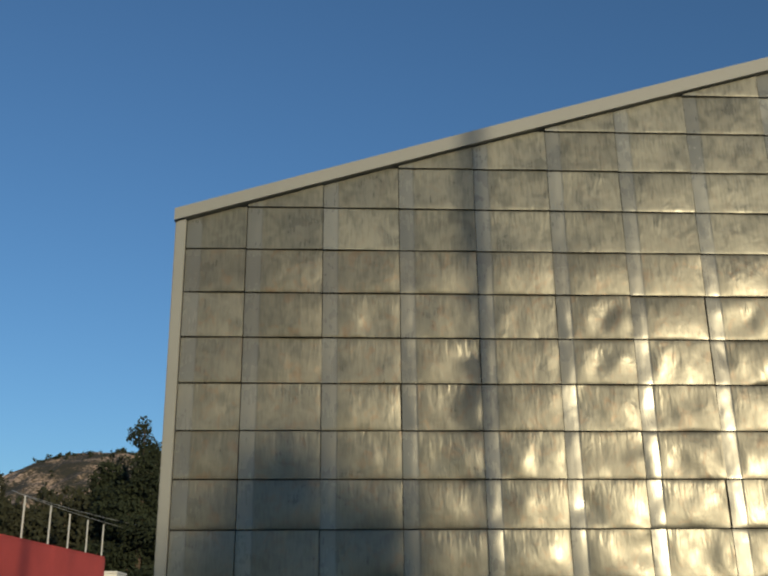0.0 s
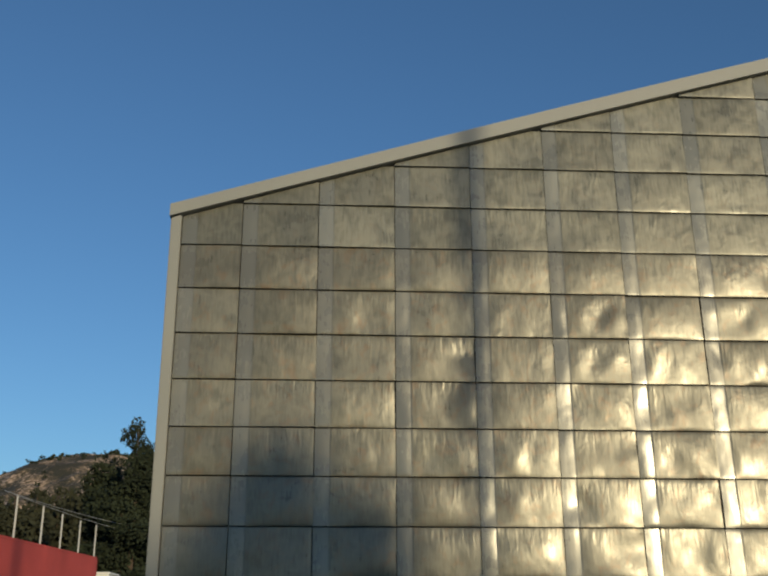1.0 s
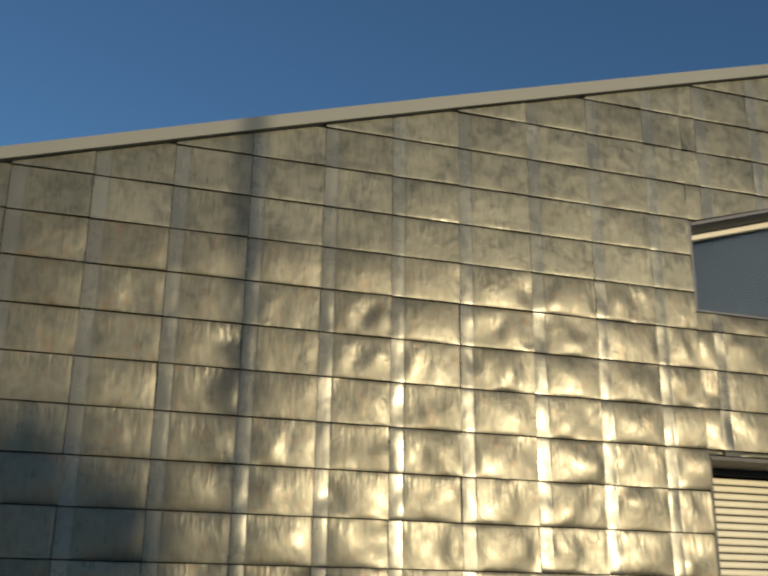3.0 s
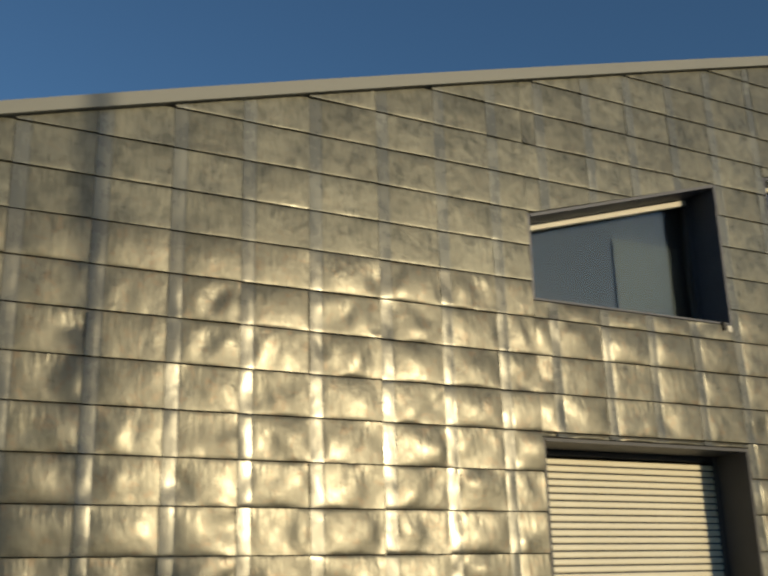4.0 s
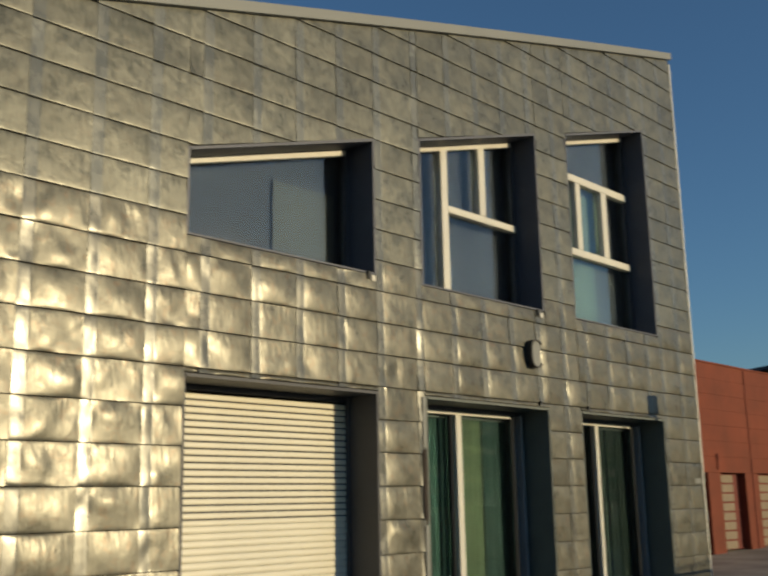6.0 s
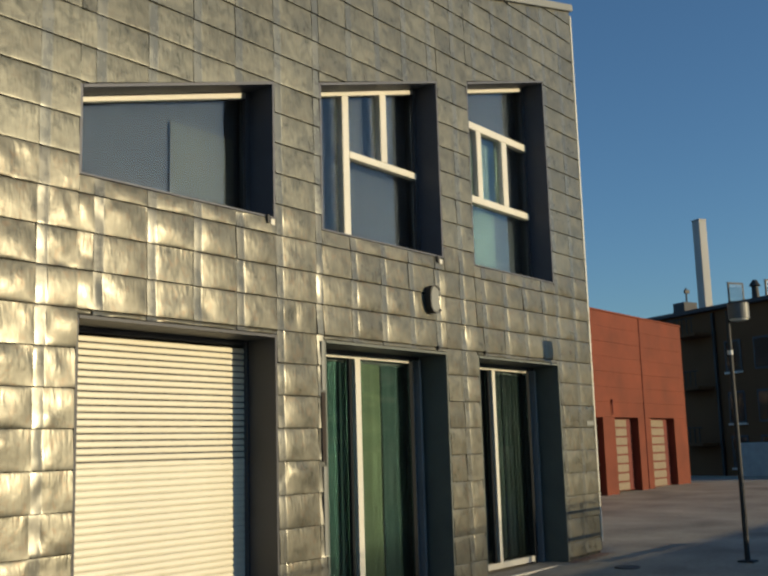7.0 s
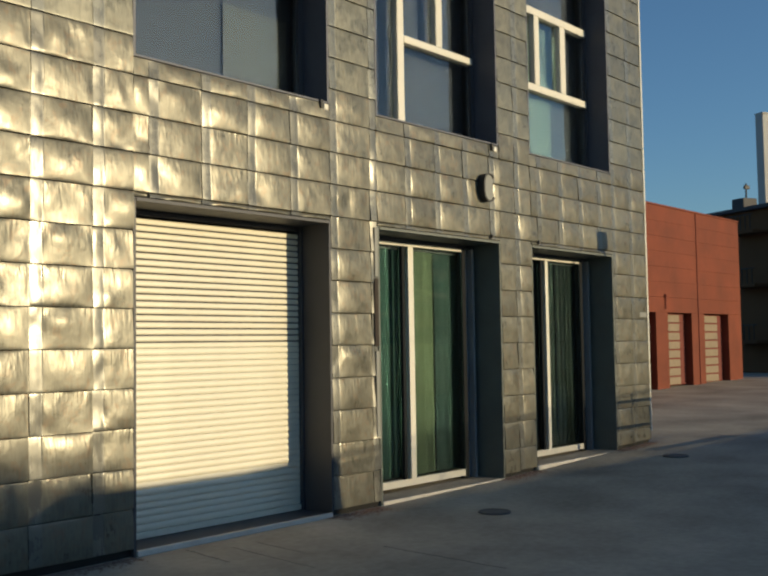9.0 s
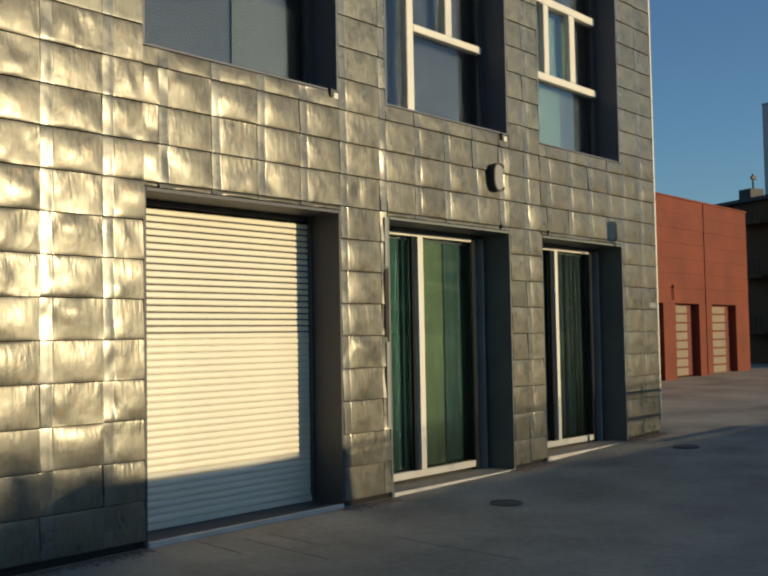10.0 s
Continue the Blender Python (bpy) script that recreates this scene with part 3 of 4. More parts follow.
# low terrace wall with a tube railing that shades the foot of the facade
tagged(mesh_object("wall_terrace", prismed([(-9, -.4), (48, -.4), (48, 1.62), (19, 1.62), (6.36, 1.5), (6.3, 2.065), (3.4, 2.07), (2.9, 1.8), (-9, 1.78)], -9.3, -9.0, .02), CONCRETE), "concrete terrace wall", "wall", kind="structure")
railing(4.9, 13.5, -9.15, 1.3, (2.465, 2.365, 2.29, 2.215, 2.14, 2.065, 1.99, 1.915, 1.84, 1.765), 1.23, "galvanised tube railing on the terrace wall", r=.016, slope=.05)
mast = base("mast", (6.24, -22.0, -.1), label="tall slim steel mast standing behind the terrace", category="mast")
part("pole", rodded((0, 0, 0), (0, 0, 11.5), .068, .058, 14), GREYMETAL, mast)
part("base_plate", boxed((-.16, -.16, 0), (.16, .16, .03), .005), GREYMETAL, mast)


# ---- trees ----
def crown_mesh(bm, blobs, count, size, seed):
    """Many small bent leaf clumps inside a set of blobs (centre, radii)."""
    rng = random.Random(seed)
    vol = [(b[1][0] * b[1][1] * b[1][2]) ** .7 for b in blobs]
    for _ in range(count):
        (cx, cy, cz), (rx, ry, rz) = rng.choices(blobs, vol)[0]
        d = Vector((rng.gauss(0, 1), rng.gauss(0, 1), rng.gauss(0, 1))).normalized() * rng.random() ** .45
        p = Vector((cx + d.x * rx, cy + d.y * ry, cz + d.z * rz))
        s = size * rng.uniform(.5, 1.3)
        u = Vector((rng.gauss(0, 1), rng.gauss(0, 1), rng.gauss(0, 1))).normalized()
        v = u.orthogonal().normalized() * .55
        m = p + u.cross(v) * s * .4
        q = [bm.verts.new(c) for c in (p - u * s, m - v * s, p + u * s, m + v * s)]
        bm.faces.new((q[0], q[1], q[3]))
        bm.faces.new((q[1], q[2], q[3]))


def tree(x, y, z, height, blobs, count, size, seed, mat, label, trunk=.16):
    ob = base("tree", (x, y, z), label=label, category="tree", group="trees")
    rng = random.Random(seed + 7)
    bm = bmesh.new()
    rod(bm, (0, 0, -.3), (.1, 0, height * .55), trunk, trunk * .6, 9)
    rod(bm, (.1, 0, height * .54), (0, .05, height * .97), trunk * .58, .02, 8)
    part("trunk", bm, BARK, ob)
    for (bx, by, bz), r in blobs[:12]:
        part("limb", rodded((0, 0, max(.5, bz - r[2] * .9)), (bx, by, bz), trunk * .3, .015, 6), BARK, ob)
    bm = bmesh.new()
    crown_mesh(bm, blobs, count, size, seed)
    part("crown", bm, mat, ob)
    return ob


def conifer_blobs(h, spread, seed):
    rng = random.Random(seed)
    out = []
    for k in range(22):
        u = k / 21
        r = spread * (1 - u) ** .8 * rng.uniform(.7, 1.1) + .42
        t = rng.uniform(0, 6.28)
        out.append(((r * .5 * math.cos(t), r * .5 * math.sin(t), h * (.25 + .73 * u)), (r * .75, r * .75, h * .05)))
    return out


def round_blobs(h, spread, seed, n=14, low=.25):
    rng = random.Random(seed)
    return [((rng.uniform(-1, 1) * spread * .7, rng.uniform(-1, 1) * spread * .7, h * rng.uniform(low, .88)), (spread * rng.uniform(.3, .55), spread * rng.uniform(.3, .55), h * rng.uniform(.08, .16))) for _ in range(n)]


def bearing(az, d, eye=(-4.51, -6.34)):
    return eye[0] + d * math.sin(radians(az)), eye[1] + d * math.cos(radians(az))


tx, ty = bearing(-10.3, 40)
tree(tx, ty, 0, 9.2, conifer_blobs(9.2, 1.9, 3), 16000, .085, 3, LEAF, "tall dark conifer with a ragged narrow crown")
for az, d, h, s, sd in ((-11.1, 43, 8.4, 1.4, 11), (-9.1, 44, 8.3, 1.7, 12), (-10.1, 46, 7.9, 1.8, 13), (-7.7, 45, 8.1, 1.8, 14)):
    tx, ty = bearing(az, d)
    tree(tx, ty, 0, h, round_blobs(h, s, sd, 22, .1), 11000, .10, sd, LEAF, "dense dark evergreen tree")
for az, d, h, s, sd in ((-11.9, 62, 10.2, 2.8, 21), (-13.1, 66, 9.9, 2.9, 22), (-14.2, 61, 9.3, 2.8, 23), (-15.3, 64, 9.5, 2.8, 24), (-16.4, 60, 9.3, 2.8, 25), (-17.6, 62, 9.6, 2.8, 26), (-18.9, 60, 9.9, 2.8, 27)):
    tx, ty = bearing(az, d)
    tree(tx, ty, 0, h, round_blobs(h, s, sd, 26, .1), 9000, .17, sd, LEAF2, "dusty olive-green tree at the foot of the hill")
# trees behind the terrace that shade the lower corner of the facade
for x, y, h, s, sd in ((14.7, -45.0, 10.5, .9, 31), (15.9, -46.0, 10.8, .7, 32), (17.1, -45.0, 10.1, .6, 33), (18.5, -46.0, 9.3, .7, 34), (19.7, -45.5, 8.9, .7, 35)):
    tree(x, y, -.1, h, round_blobs(h, s, sd, 16, .6), 1900, .24, sd, LEAF2, "leafy tree behind the terrace wall", .1)


# ---- hill ----
def hill(az0, span, azs, els, label):
    bm = bmesh.new()
    nu, nv = 150, 46
    rows = []
    for i in range(nu + 1):
        az = az0 + span * i / nu
        ridge = np.interp(az, azs, els)
        row = []
        for j in range(nv + 1):
            v = j / nv
            d = 150 + 230 * v
            x, y = bearing(az, d)
            zr = (1.5 + 380 * math.tan(radians(float(ridge)))) * (v ** 1.15)
            zr += (noise.fractal((x * .03, y * .03, 1.3), 1, 2, 5) * 5.5 + noise.fractal((x * .15, y * .15, 4.3), 1, 2, 3) * 1.6) * min(1, v * 4) * (1 - .5 * v)
            row.append(bm.verts.new((x, y, zr - .6)))
        rows.append(row)
    for i in range(nu):
        for j in range(nv):
            bm.faces.new((rows[i][j], rows[i + 1][j], rows[i + 1][j + 1], rows[i][j + 1]))
    m = bpy.data.materials.new("rocky_scrub_hillside")
    m.use_nodes = True
    nt = m.node_tree
    co, n1, n2 = nt.nodes.new("ShaderNodeTexCoord"), nt.nodes.new("ShaderNodeTexNoise"), nt.nodes.new("ShaderNodeTexNoise")
    n1.inputs["Scale"].default_value, n1.inputs["Detail"].default_value = .085, 8
    n2.inputs["Scale"].default_value, n2.inputs["Detail"].default_value = .9, 6
    ramp = nt.nodes.new("ShaderNodeValToRGB")
    ramp.color_ramp.elements[0].position, ramp.color_ramp.elements[0].color = .47, (.035, .032, .018, 1)
    ramp.color_ramp.elements[1].position, ramp.color_ramp.elements[1].color = .585, (.46, .33, .235, 1)
    e = ramp.color_ramp.elements.new(.545)
    e.color = (.18, .13, .08, 1)
    add = nt.nodes.new("ShaderNodeMath"); add.operation = "MULTIPLY_ADD"; add.inputs[1].default_value = .5
    half = nt.nodes.new("ShaderNodeMath"); half.operation = "MULTIPLY"; half.inputs[1].default_value = .5
    for n in (n1, n2):
        nt.links.new(co.outputs["Object"], n.inputs["Vector"])
    nt.links.new(n2.outputs["Fac"], half.inputs[0])
    nt.links.new(n1.outputs["Fac"], add.inputs[0]); nt.links.new(half.outputs[0], add.inputs[2])
    nt.links.new(add.outputs[0], ramp.inputs[0])
    b = nt.nodes["Principled BSDF"]
    nt.links.new(ramp.outputs[0], b.inputs["Base Color"])
    b.inputs["Roughness"].default_value = .95
    return tagged(mesh_object("backdrop", bm, m, smooth=False), label, "hill", kind="structure")


hill_ob = hill(-38.5, 62, [-38.5, -26.5, -20.5, -17.5, -16, -13.9, -11.5, -8.5, -2.5, 7.5, 23.5], [2.75, 4.95, 6.55, 7.65, 8.35, 8.95, 9.1, 8.75, 7.25, 4.75, 2.25], "rocky brown hillside with dark scrub")
# unseen ridge, added to keep the bright horizon out of the door glass
hill(86, 58, [86, 98, 112, 126, 138, 144], [1.5, 5.5, 7.2, 7.0, 5.0, .5], "unseen dark hillside added to block horizon glow in the door glass")
rng = random.Random(5)
scrub_bm = bmesh.new()
co = [v.co for v in hill_ob.data.vertices]
for _ in range(900):
    v = co[rng.randrange(len(co))] if rng.random() < .6 else co[47 * rng.randrange(151) + 46 - int(abs(rng.gauss(0, 2)))]
    az = math.degrees(math.atan2(v.x + 4.51, v.y + 6.34))
    if -20.5 < az < -7.5:
        s = rng.uniform(.5, 1.5)
        crown_mesh(scrub_bm, [((v.x + rng.uniform(-2, 2), v.y + rng.uniform(-2, 2), v.z + s * .4), (s, s, s * .7))], 26, .4 * s, rng.randrange(10 ** 6))
tagged(mesh_object("hill_scrub", scrub_bm, LEAF, label="dark low bushes scattered over the hillside"), category="bushes", kind="stuff")

# ---- far left: red wall, court posts, wires, white shed ----
def face_box(p, q, depth, z0, z1):
    """A slab whose visible face runs from p to q on the plan, depth metres thick behind it (to the left of p to q)."""
    p, q = Vector(p), Vector(q)
    n = Vector((-(q - p).y, (q - p).x)).normalized() * depth
    bm = bmesh.new()
    lo = [bm.verts.new((v.x, v.y, z0)) for v in (p, q, q + n, p + n)]
    hi = [bm.verts.new((v.x, v.y, z1)) for v in (p, q, q + n, p + n)]
    bm.faces.new(lo[::-1]); bm.faces.new(hi)
    for k in range(4):
        bm.faces.new((lo[k], lo[(k + 1) % 4], hi[(k + 1) % 4], hi[k]))
    bmesh.ops.recalc_face_normals(bm, faces=bm.faces)
    return bm


unit = base("red_building", (0, 0, 0), label="long low red painted building with flat roof", category="building")
ends = [bearing(-21.5, 18.0), bearing(-17.3, 23.2), bearing(-14.6, 26.4), bearing(-11.9, 30.6)]
for p, q in zip(ends, ends[1:]):
    part("wall", face_box(p, q, 5, -.2, 3.44), RED_PLAIN, unit)
    d = (Vector(q) - Vector(p)).normalized() * .04
    part("coping", face_box(Vector(p) + d, Vector(q) - d, 5.05, 3.445, 3.5), RED_PLAIN, unit)
for az, el in ((-17.62, 7.0), (-16.26, 6.52), (-14.9, 6.03), (-13.89, 5.66), (-12.94, 5.35), (-12.11, 5.15)):
    d = 3.5 / math.tan(radians(el))
    x, y = bearing(az, d)
    post = base("court_post", (x, y, -.1), label="slim pale steel fence post", category="post", group="court fence posts")
    part("pole", rodded((0, 0, 0), (0, 0, 5.22), .030, .028, 8), STACK, post)
    part("cap", rodded((0, 0, 5.22), (0, 0, 5.26), .04, .02, 8), STACK, post)
p, q = bearing(-17.0, 36), bearing(-8.9, 40)
cable = base("overhead_cable", (0, 0, 0), label="thin overhead cable sagging between posts", category="cable")
for dz in (0, .28):
    bm = bmesh.new()
    rings = []
    for k in range(17):
        u = k / 16
        c = Vector((p[0] + (q[0] - p[0]) * u, p[1] + (q[1] - p[1]) * u, 5.95 - .85 * u - dz * u - .5 * u * (1 - u)))
        rings.append([bm.verts.new(c + Vector((0, .010 * math.cos(w), .010 * math.sin(w)))) for w in (0, 1.57, 3.14, 4.71)])
    for lo, hi in zip(rings, rings[1:]):
        for k in range(4):
            bm.faces.new((lo[k], lo[(k + 1) % 4], hi[(k + 1) % 4], hi[k]))
    part("wire", bm, GREYMETAL, cable)
x, y = bearing(-11.6, 34)
shed = base("shed", (x, y, 0), label="small white boxy roof behind the red building", category="shed")
part("body", boxed((-.2, 0, 0), (.22, 1.5, 3.2), .03), WHITE, shed)
part("roof", boxed((-.23, -.05, 3.202), (.25, 1.55, 3.27), .02), WHITE, shed)

# ---- right: red ribbed building with gates ----
red = base("red_building", (0, 0, 0), label="red ribbed two-bay building with recessed gates", category="building")
RY, RTOP = 5.3, 5.2
gates = [(18.55, 20.2), (20.93, 22.46), (23.33, 25.1)]
edges = [13.0, *[x for g in gates for x in g], 26.1]
for i in range(0, len(edges), 2):
    part("wall", boxed((edges[i], RY, 0), (edges[i + 1], RY + .5, 2.33)), RED, red)
for a, b in ((13.0, 22.89), (22.93, 26.1)):
    k = 0
    z = 2.332
    while z < RTOP - .05:
        part("cladding_board", boxed((a, RY - .004 * (k % 2), z), (b, RY + .5, min(z + .4075, RTOP)), .005), RED, red)
        z += .41
        k += 1
part("wall", boxed((13.0, RY + .51, 0), (26.1, RY + 7, RTOP - .1)), RED_DARK, red)
part("downpipe", rodded((22.91, RY - .012, .3), (22.91, RY - .012, RTOP), .014), RED_DARK, red)
part("coping", boxed((12.98, RY - .03, RTOP + .002), (26.12, RY + .55, RTOP + .05), .01), RED, red)
for a, b in gates:
    # boards stop short; dark red at the right stands in for pier shade
    gate = part("gate", boxed((a, RY + .22, .34), (b, RY + .26, 2.32)), RED_DARK, red)
    for k in range(8):
        part("board", boxed((a + .02, RY + .17, .36 + k * .245), (b - .45, RY + .218, .56 + k * .245), .006), CREAM_GATE, gate)
        part("gate_bar", boxed((b - .43, RY + .185, .36 + k * .245), (b - .1, RY + .218, .39 + k * .245), .004), RED_DARK, gate)
pipe = base("vent_pipe", (20.75, RY - .04, 2.62), label="thin rusty pipe stub on the red facade", category="pipe")
part("pipe", rodded((0, 0, -.2), (0, 0, .1), .018), RED_DARK, pipe)
part("cap", rodded((0, 0, .1), (0, 0, .2), .03), RED_DARK, pipe)

# ---- right: brown building in shade, with balconies, roof plant and a chimney ----
EYE2 = (-4.55, -6.52)
block_b = base("apartment_building", (0, 0, 0), label="dark brown rendered building in shade with balconies", category="building")
P, Q = (39.6, 12.9), (31.7, -3.2)
HT = 7.05
part("wall", face_box(Q, P, -9, -.4, HT), BROWN, block_b)
roof_b = part("roof", face_box((Q[0] - .35, Q[1]), (P[0] - .35, P[1]), -9.5, HT + .004, HT + .16), ROOFDARK, block_b)
U = (Vector(P) - Vector(Q)).normalized()
NRM = Vector((-U.y, U.x))
if NRM.x > 0:
    NRM = -NRM


def on_face(az):
    """Where the bearing meets the facade line."""
    e, d = Vector(EYE2), Vector((math.sin(radians(az)), math.cos(radians(az))))
    q = Vector(Q)
    t = ((q - e).x * U.y - (q - e).y * U.x) / (d.x * U.y - d.y * U.x)
    return e + d * t


def facade_piece(name, az, w, z0, z1, out, mat, parent, inset=0.0, label=""):
    c = on_face(az)
    bm = boxed((-w / 2, -out, z0), (w / 2, -inset, z1), .015)
    bmesh.ops.transform(bm, matrix=Matrix.Translation((c.x, c.y, 0)) @ Matrix.Rotation(math.atan2(-NRM.x, NRM.y) + math.pi, 4, "Z"), verts=bm.verts)
    return part(name, bm, mat, parent, label)


for z in (1.4, 3.75, 6.0):
    bal = facade_piece("balcony", 69.75, 1.7, z, z + .14, .9, BROWN, block_b)
    for k in range(6):
        facade_piece("baluster", 69.1 + k * .25, .03, z + .141, z + .75, .88, IRON, bal, .84)
    facade_piece("handrail", 69.75, 1.7, z + .751, z + .79, .9, IRON, bal, .84)
for z in (.5, 2.3, 4.4):
    win = facade_piece("window", 71.6, .9, z, z + 1.3, .03, JAMB, block_b)
    facade_piece("pane", 71.6, .74, z + .08, z + 1.22, .045, GLASS, win, .032)
    facade_piece("window_sill", 71.6, 1.0, z - .08, z - .005, .09, KERB, win)
    win = facade_piece("window", 73.1, .9, z, z + 1.3, .03, JAMB, block_b)
    facade_piece("pane", 73.1, .74, z + .08, z + 1.22, .045, GLASS, win, .032)
facade_piece("wall_panel", 72.6, 2.2, .1, 1.5, .25, GREYMETAL, block_b, .006, "grey low wall panel")
facade_piece("downpipe", 70.75, .12, .1, HT - .1, .14, IRON, block_b, .006)


def roof_thing(name, az, d, z0, z1, w, label, cat, mat):
    x, y = bearing(az, d, EYE2)
    ob = base(name, (x, y, z0), label=label, category=cat)
    ob.rotation_euler = (0, 0, radians(-25))
    return ob


ch = roof_thing("chimney", 70.38, 53, HT + .1, 12.7, .6, "tall slender white chimney stack above the roof", "chimney", WHITE)
part("shaft", boxed((-.25, -.25, -.05), (.25, .25, 5.65), .03), STACK, ch)
part("cap", boxed((-.27, -.27, 5.652), (.27, .27, 5.72), .02), STACK, ch)
tank = roof_thing("roof_plant", 69.3, 47, HT + .16, 8, .8, "grey metal roof plant with a small mast", "roof plant", GREYMETAL)
part("cabinet", boxed((-.4, -.35, 0), (.4, .35, .6), .03), ROOFDARK, tank)
part("mast", rodded((.12, 0, .6), (.12, 0, 1.3), .04), IRON, tank)
part("vane", boxed((.02, -.05, 1.05), (.3, .05, 1.22), .02), IRON, tank)
for az, w in ((72.0, .75), (73.9, .75)):
    pan = roof_thing("solar_collector", az, 44, HT + .16, 8, .8, "glazed collector panel in a dark frame on the roof", "solar panel", GREYMETAL)
    part("pane", boxed((-w / 2, -.02, .12), (w / 2, .02, .86)), GLASS, pan)
    for s in ((-w / 2 - .07, -.03, 0, -w / 2, .03, .93), (w / 2, -.03, 0, w / 2 + .07, .03, .93)):
        part("frame", boxed(s[:3], s[3:], .01), IRON, pan)
    part("frame", boxed((-w / 2, -.03, .86), (w / 2, .03, .93), .01), IRON, pan)
    part("frame", boxed((-w / 2, -.03, .04), (w / 2, .03, .12), .01), IRON, pan)
cowl = roof_thing("roof_cowl", 73.0, 45, HT + .16, 8, .8, "dark round flue with a cowl", "flue", IRON)
part("flue", rodded((0, 0, 0), (0, 0, .85), .17, .14, 14), IRON, cowl)
part("cowl", rodded((0, 0, .86), (0, 0, 1.12), .24, .1, 14), IRON, cowl)

# ---- metal cladding sheets, piece by piece ----
COLP, ROW0, ROWH = .5185, 2.79, .3067
JOINTS = [-5.07, -4.557, -4.04, -3.516, -2.993, -2.485, -1.965, -1.395, -.87, -.358, .15, .68, 1.185, 1.70, 2.24, 2.79, 3.34, 3.845,
          4.352, 4.87, 5.386, 5.88, 6.395, 6.89, 7.405, 7.787, 8.30]
LAP = .0075
# deep dents on single sheets, by row and column: u, v, radius, depth, direction
DENTS = {(2, 5): [(.20, .17, .05, -.0060, 1.5), (.33, .14, .045, .0066, 1.1), (.46, .16, .04, -.0044, 1.3)],
         (1, 5): [(.27, .18, .05, .0044, 1.2), (.41, .16, .05, -.0060, 1.2)],
         (2, 10): [(.22, .17, .045, -.0066, 1.9), (.31, .12, .04, .0055, 1.9)],
         (1, 10): [(.18, .17, .05, -.0055, 2.2)]}


def sheet_cell(bm, x0, x1, z0, z1, seed, uvl, cuts=(), u0=0.0, dented=0.0, calm=1.0, own=()):
    """One crinkled sheet in world metres on the facade: gently pillowed, lower edge proud of the sheet below, rim folded back.
    cuts: half-planes (point, normal) beyond which the sheet is trimmed."""
    rng = random.Random(seed)
    dents = [(rng.uniform(x0, x1), rng.uniform(z0, z1), rng.uniform(.05, .17), rng.choice((-1, 1)) * rng.uniform(.001, .006) * calm, rng.uniform(0, 3.14)) for _ in range(3)]
    if dented:
        dents += [(rng.uniform(x0 + .08, x1), rng.uniform(z0 + .04, z1 - .04), rng.uniform(.045, .10), rng.choice((-1, 1, 1)) * rng.uniform(.003, .010) * dented, rng.gauss(1.57, .7)) for _ in range(5)]
    dents += [(x0 + u - u0, z0 + v, r, a, w) for u, v, r, a, w in own]
    dented = dented or len(own)
    nx, nz = max(2, round((x1 - x0) / (.03 if dented else .055))), max(2, round((z1 - z0) / (.03 if dented else .055)))
    tilt, swing = rng.uniform(-.014, .001), rng.uniform(-.007, .007)
    grid = []
    us = sorted(w for w in {*[i / nx for i in range(nx + 1)], *[(q - u0) / (x1 - x0) for q in (.03, .05, .07, .1)], .009 / (x1 - x0), 1 - .009 / (x1 - x0), .02 / (x1 - x0), 1 - .02 / (x1 - x0)} if 0 <= w <= 1)
    vs = sorted(w for w in {*[j / nz for j in range(nz + 1)], .009 / (z1 - z0), 1 - .009 / (z1 - z0), .02 / (z1 - z0), 1 - .02 / (z1 - z0)} if 0 <= w <= 1)
    nx, nz = len(us) - 1, len(vs) - 1
    for u in us:
        col = []
        for v in vs:
            x, z = x0 + (x1 - x0) * u, z0 + (z1 - z0) * v
            ul = x - x0 + u0
            field = 0 if ul < .1 else (1 - (2 * min(1, (ul - .1) / .41) - 1) ** 4) * math.sin(math.pi * v) ** .8
            edge = max(0, 1 - min(z - z0, z1 - z) / .02)
            y = -.014 - .013 * (1 - v) + .0008 * edge * edge - (.0013 * math.sin(math.pi * ul / .1) if 0 < ul < .1 else 0) - (.0025 + .005 * calm) * field * calm + tilt * (u - .5) + swing * (u - .5) * (v - .5) * 2
            y += sum(a * math.exp(-((x - dx) * math.sin(w) - (z - dz) * math.cos(w)) ** 2 / (r * r) - ((x - dx) * math.cos(w) + (z - dz) * math.sin(w)) ** 2 / (5 * r * r)) for dx, dz, r, a, w in dents) * math.sin(math.pi * v) ** .5
            col.append(bm.verts.new((x, min(y, -.002), z)))
        grid.append(col)
    faces = []
    for i in range(nx):
        for j in range(nz):
            f = bm.faces.new((grid[i][j], grid[i + 1][j], grid[i + 1][j + 1], grid[i][j + 1]))
            f.smooth = True
            for lp in f.loops:
                lp[uvl].uv = (lp.vert.co.x - x0 + u0, lp.vert.co.z - z0)
            faces.append(f)
    return faces


def finish_sheet(bm, cuts):
    for co, no in cuts:
        bmesh.ops.bisect_plane(bm, geom=bm.verts[:] + bm.edges[:] + bm.faces[:], plane_co=co, plane_no=no, clear_outer=True)
    rim = [e for e in bm.edges if e.is_boundary]
    for e in rim:
        e.smooth = False
    if rim:
        r = bmesh.ops.extrude_edge_only(bm, edges=rim)
        for v in (g for g in r["geom"] if isinstance(g, bmesh.types.BMVert)):
            v.co.y = .010


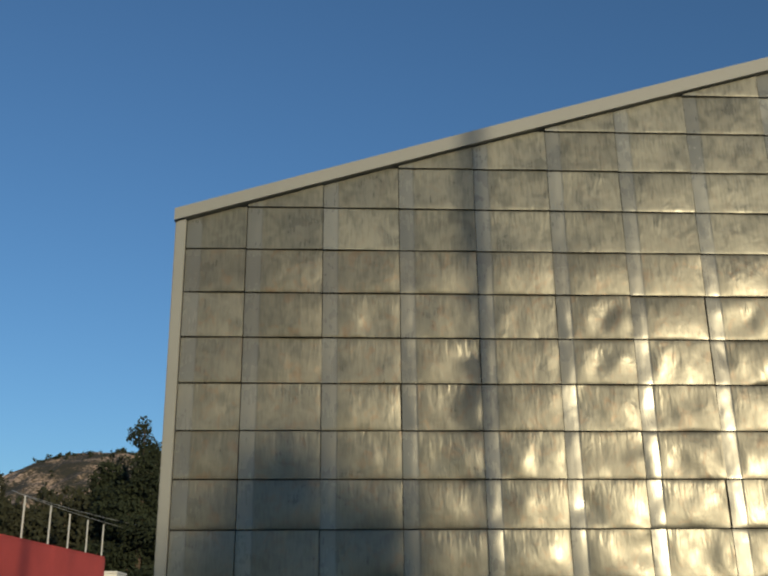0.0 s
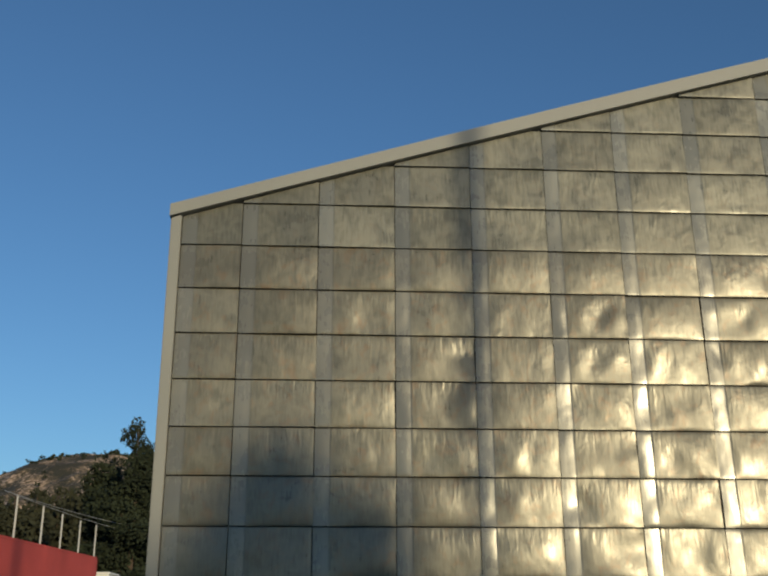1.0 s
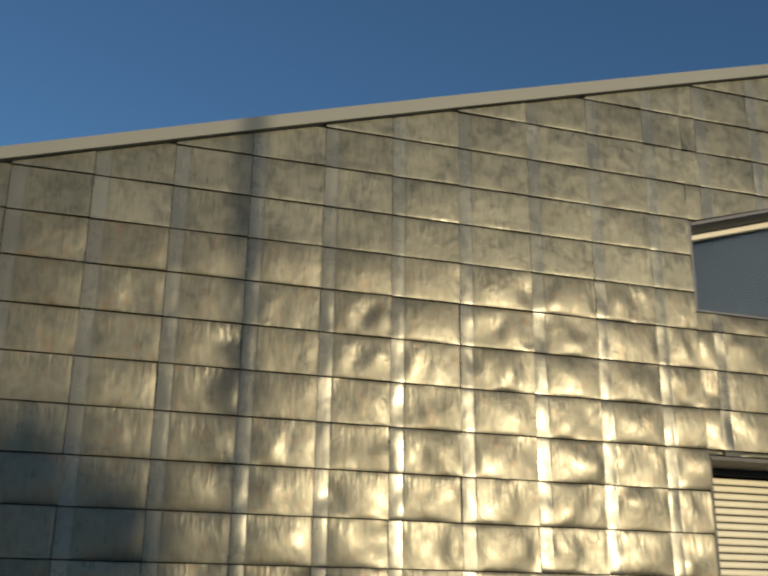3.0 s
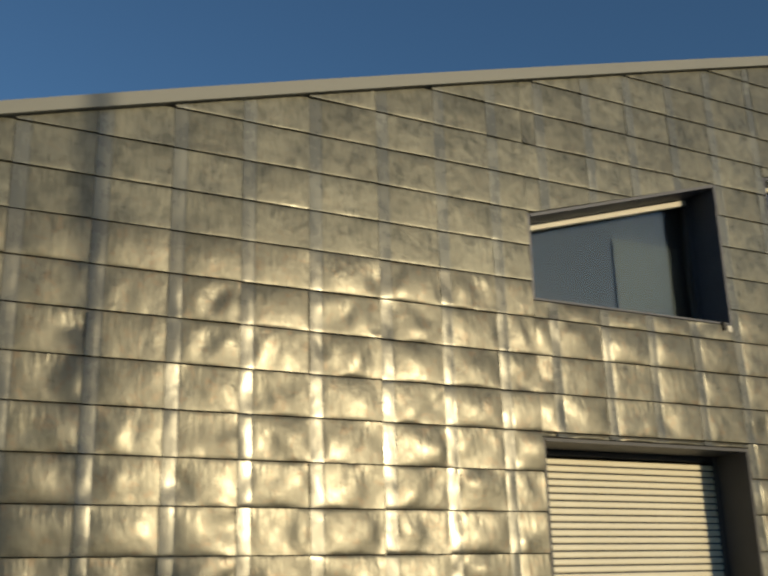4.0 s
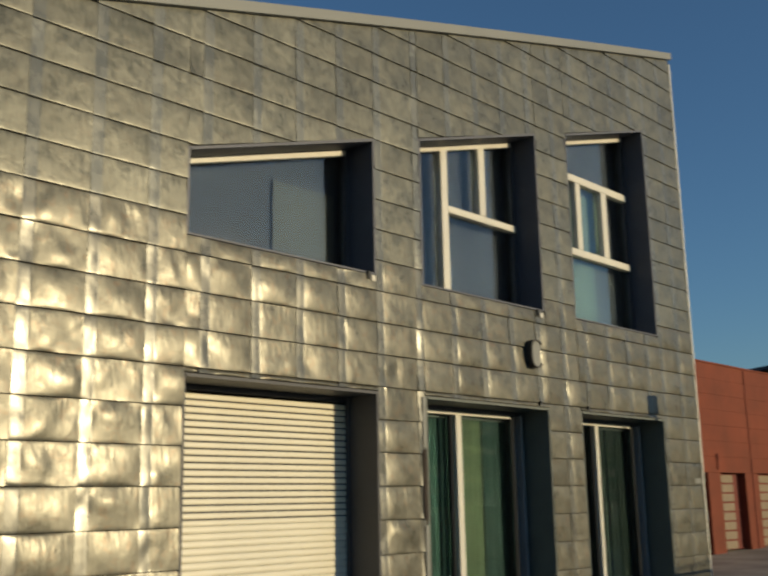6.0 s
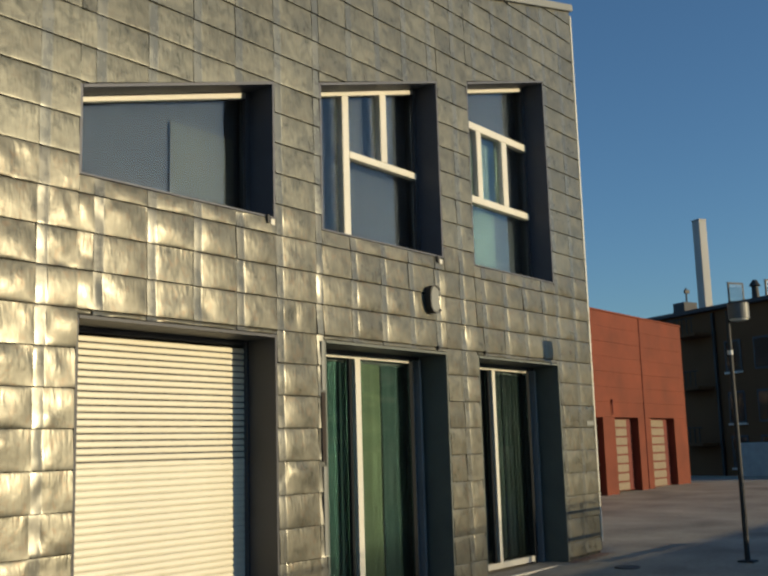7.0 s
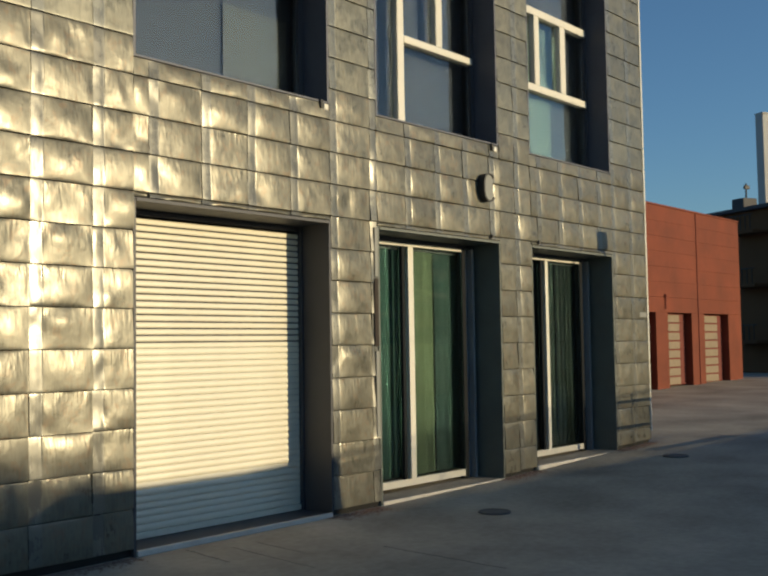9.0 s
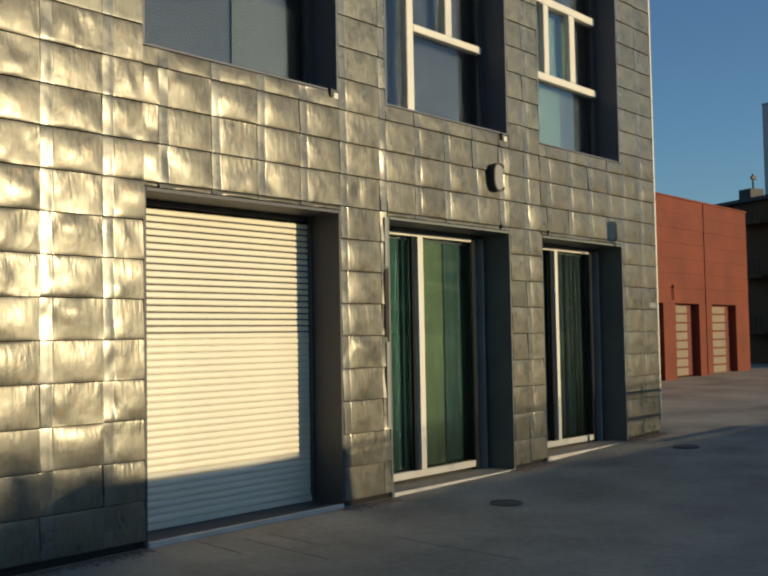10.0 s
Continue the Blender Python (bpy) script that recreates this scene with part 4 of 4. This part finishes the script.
def cell_pieces(x0, x1, z0, z1):
    """The parts of a cladding cell that openings and roof leave, each a rectangle with trimming half-planes."""
    out = []
    xs = sorted({x0, x1, *[x for o in OPEN_X for x in o if x0 + .001 < x < x1 - .001]})
    for a, b in zip(xs, xs[1:]):
        mid = (a + b) / 2
        hole = [o for o in OPEN_X if o[0] < mid < o[1]]
        spans_z = [(z0, z1, [])]
        if hole:
            spans_z = []
            if z1 > HEAD and z0 < SILL:
                spans_z.append((max(z0, HEAD + .002), min(z1, SILL - .002), []))
            lo = min(head_line(a), head_line(b))
            if z1 > lo:
                cut = [((mid, 0, head_line(mid) + .003), Vector((.2855, 0, -1)).normalized())] if z0 < max(head_line(a), head_line(b)) + .01 else []
                spans_z.append((z0, z1, cut))
        for p, q, cut in spans_z:
            if q - p < .02 or b - a < .012:
                continue
            if q > min(roof_line(a), roof_line(b)) - .01:
                if p > max(roof_line(a), roof_line(b)) - .04:
                    continue
                slope = .2851 - .00268 * mid
                cut = cut + [((mid, 0, roof_line(mid) - .012), Vector((-slope, 0, 1)).normalized())]
            gap = .0026 if b < 1 else .0065
            out.append((a + gap, b - gap, p + LAP / 2, q - LAP / 2, cut))
    return out


columns = [LEFT + .003] + JOINTS + [RIGHT - .003]
columns = [next((e for o in OPEN_X for e in o if abs(e - c) < .08), c) for c in columns]
field_bm = bmesh.new()
field_uv = field_bm.loops.layers.uv.new("UVMap")
VARIANTS = {}
for j in range(-9, 18):
    z0, z1 = ROW0 + ROWH * j, ROW0 + ROWH * (j + 1)
    for k, (x0, x1) in enumerate(zip(columns, columns[1:])):
        z_low = max(z0, ground_z((x0 + x1) / 2) + .045)
        if z1 - z_low < .04:
            continue
        for a, b, p, q, cut in cell_pieces(x0, x1, z_low, z1):
            full = (j, k) not in DENTS and not cut and abs(b - a - COLP) < .04 and q - p > ROWH - .02
            if j < 4:
                key = random.Random(j * 977 + k * 31).randrange(26)
                worn = random.Random(j * 389 + k * 17).random() < 1.15 * math.exp(-(((a + b) / 2 + 1.3) / 2.6) ** 2 - (((p + q) / 2 - 2.3) / 1.2) ** 2)
                key = (key, worn, round(b - a, 2))
                if full and key in VARIANTS:
                    me = VARIANTS[key]
                else:
                    bm = bmesh.new()
                    uvl = bm.loops.layers.uv.new("UVMap")
                    sheet_cell(bm, 0, b - a, 0, q - p, key[0] + 100 * worn if full else j * 997 + k * 13 + int(a * 100), uvl, (), a - x0, .6 if worn else 0.0, 1.0, DENTS.get((j, k), ()))
                    finish_sheet(bm, [((co[0] - a, 0, co[2] - p), no) for co, no in cut])
                    me = bpy.data.meshes.new("sheet")
                    bm.to_mesh(me)
                    bm.free()
                    me.materials.append(METAL)
                    if full:
                        VARIANTS[key] = me
                ob = new("sheet", me)
                ob.parent = wall_front
                ob.location = (a, random.Random(j * 61 + k).uniform(-.003, .0), p)
                ob.rotation_euler = (random.Random(j * 71 + k).uniform(-.014, .014), 0, random.Random(j * 67 + k).uniform(-.012, .012))
            else:
                bm = bmesh.new()
                uvl = bm.loops.layers.uv.new("UVMap")
                sheet_cell(bm, a, b, p, q, j * 997 + k * 13, uvl, (), a - x0, 0.0, .4)
                finish_sheet(bm, cut)
                tmp = bpy.data.meshes.new("tmp")
                bm.to_mesh(tmp)
                bm.free()
                field_bm.from_mesh(tmp)
                bpy.data.meshes.remove(tmp)
field = part("sheet_field", field_bm, METAL_FAR, wall_front, "upper rows of weathered metal sheets")
tagged(field, kind="stuff")
patch = part("exposed_strip", boxed((2.825, -.036, 1.55), (2.882, -.026, 2.22), .003), RUST, wall_front, "brown strip where a cladding edge is missing")
for z0, z1 in ((2.24, 2.73), (.66, 1.5)):
    part("edge_strip", boxed((2.838, -.034, z0), (2.882, -.026, z1), .003), TRIM, wall_front, "pale folded edge strip")
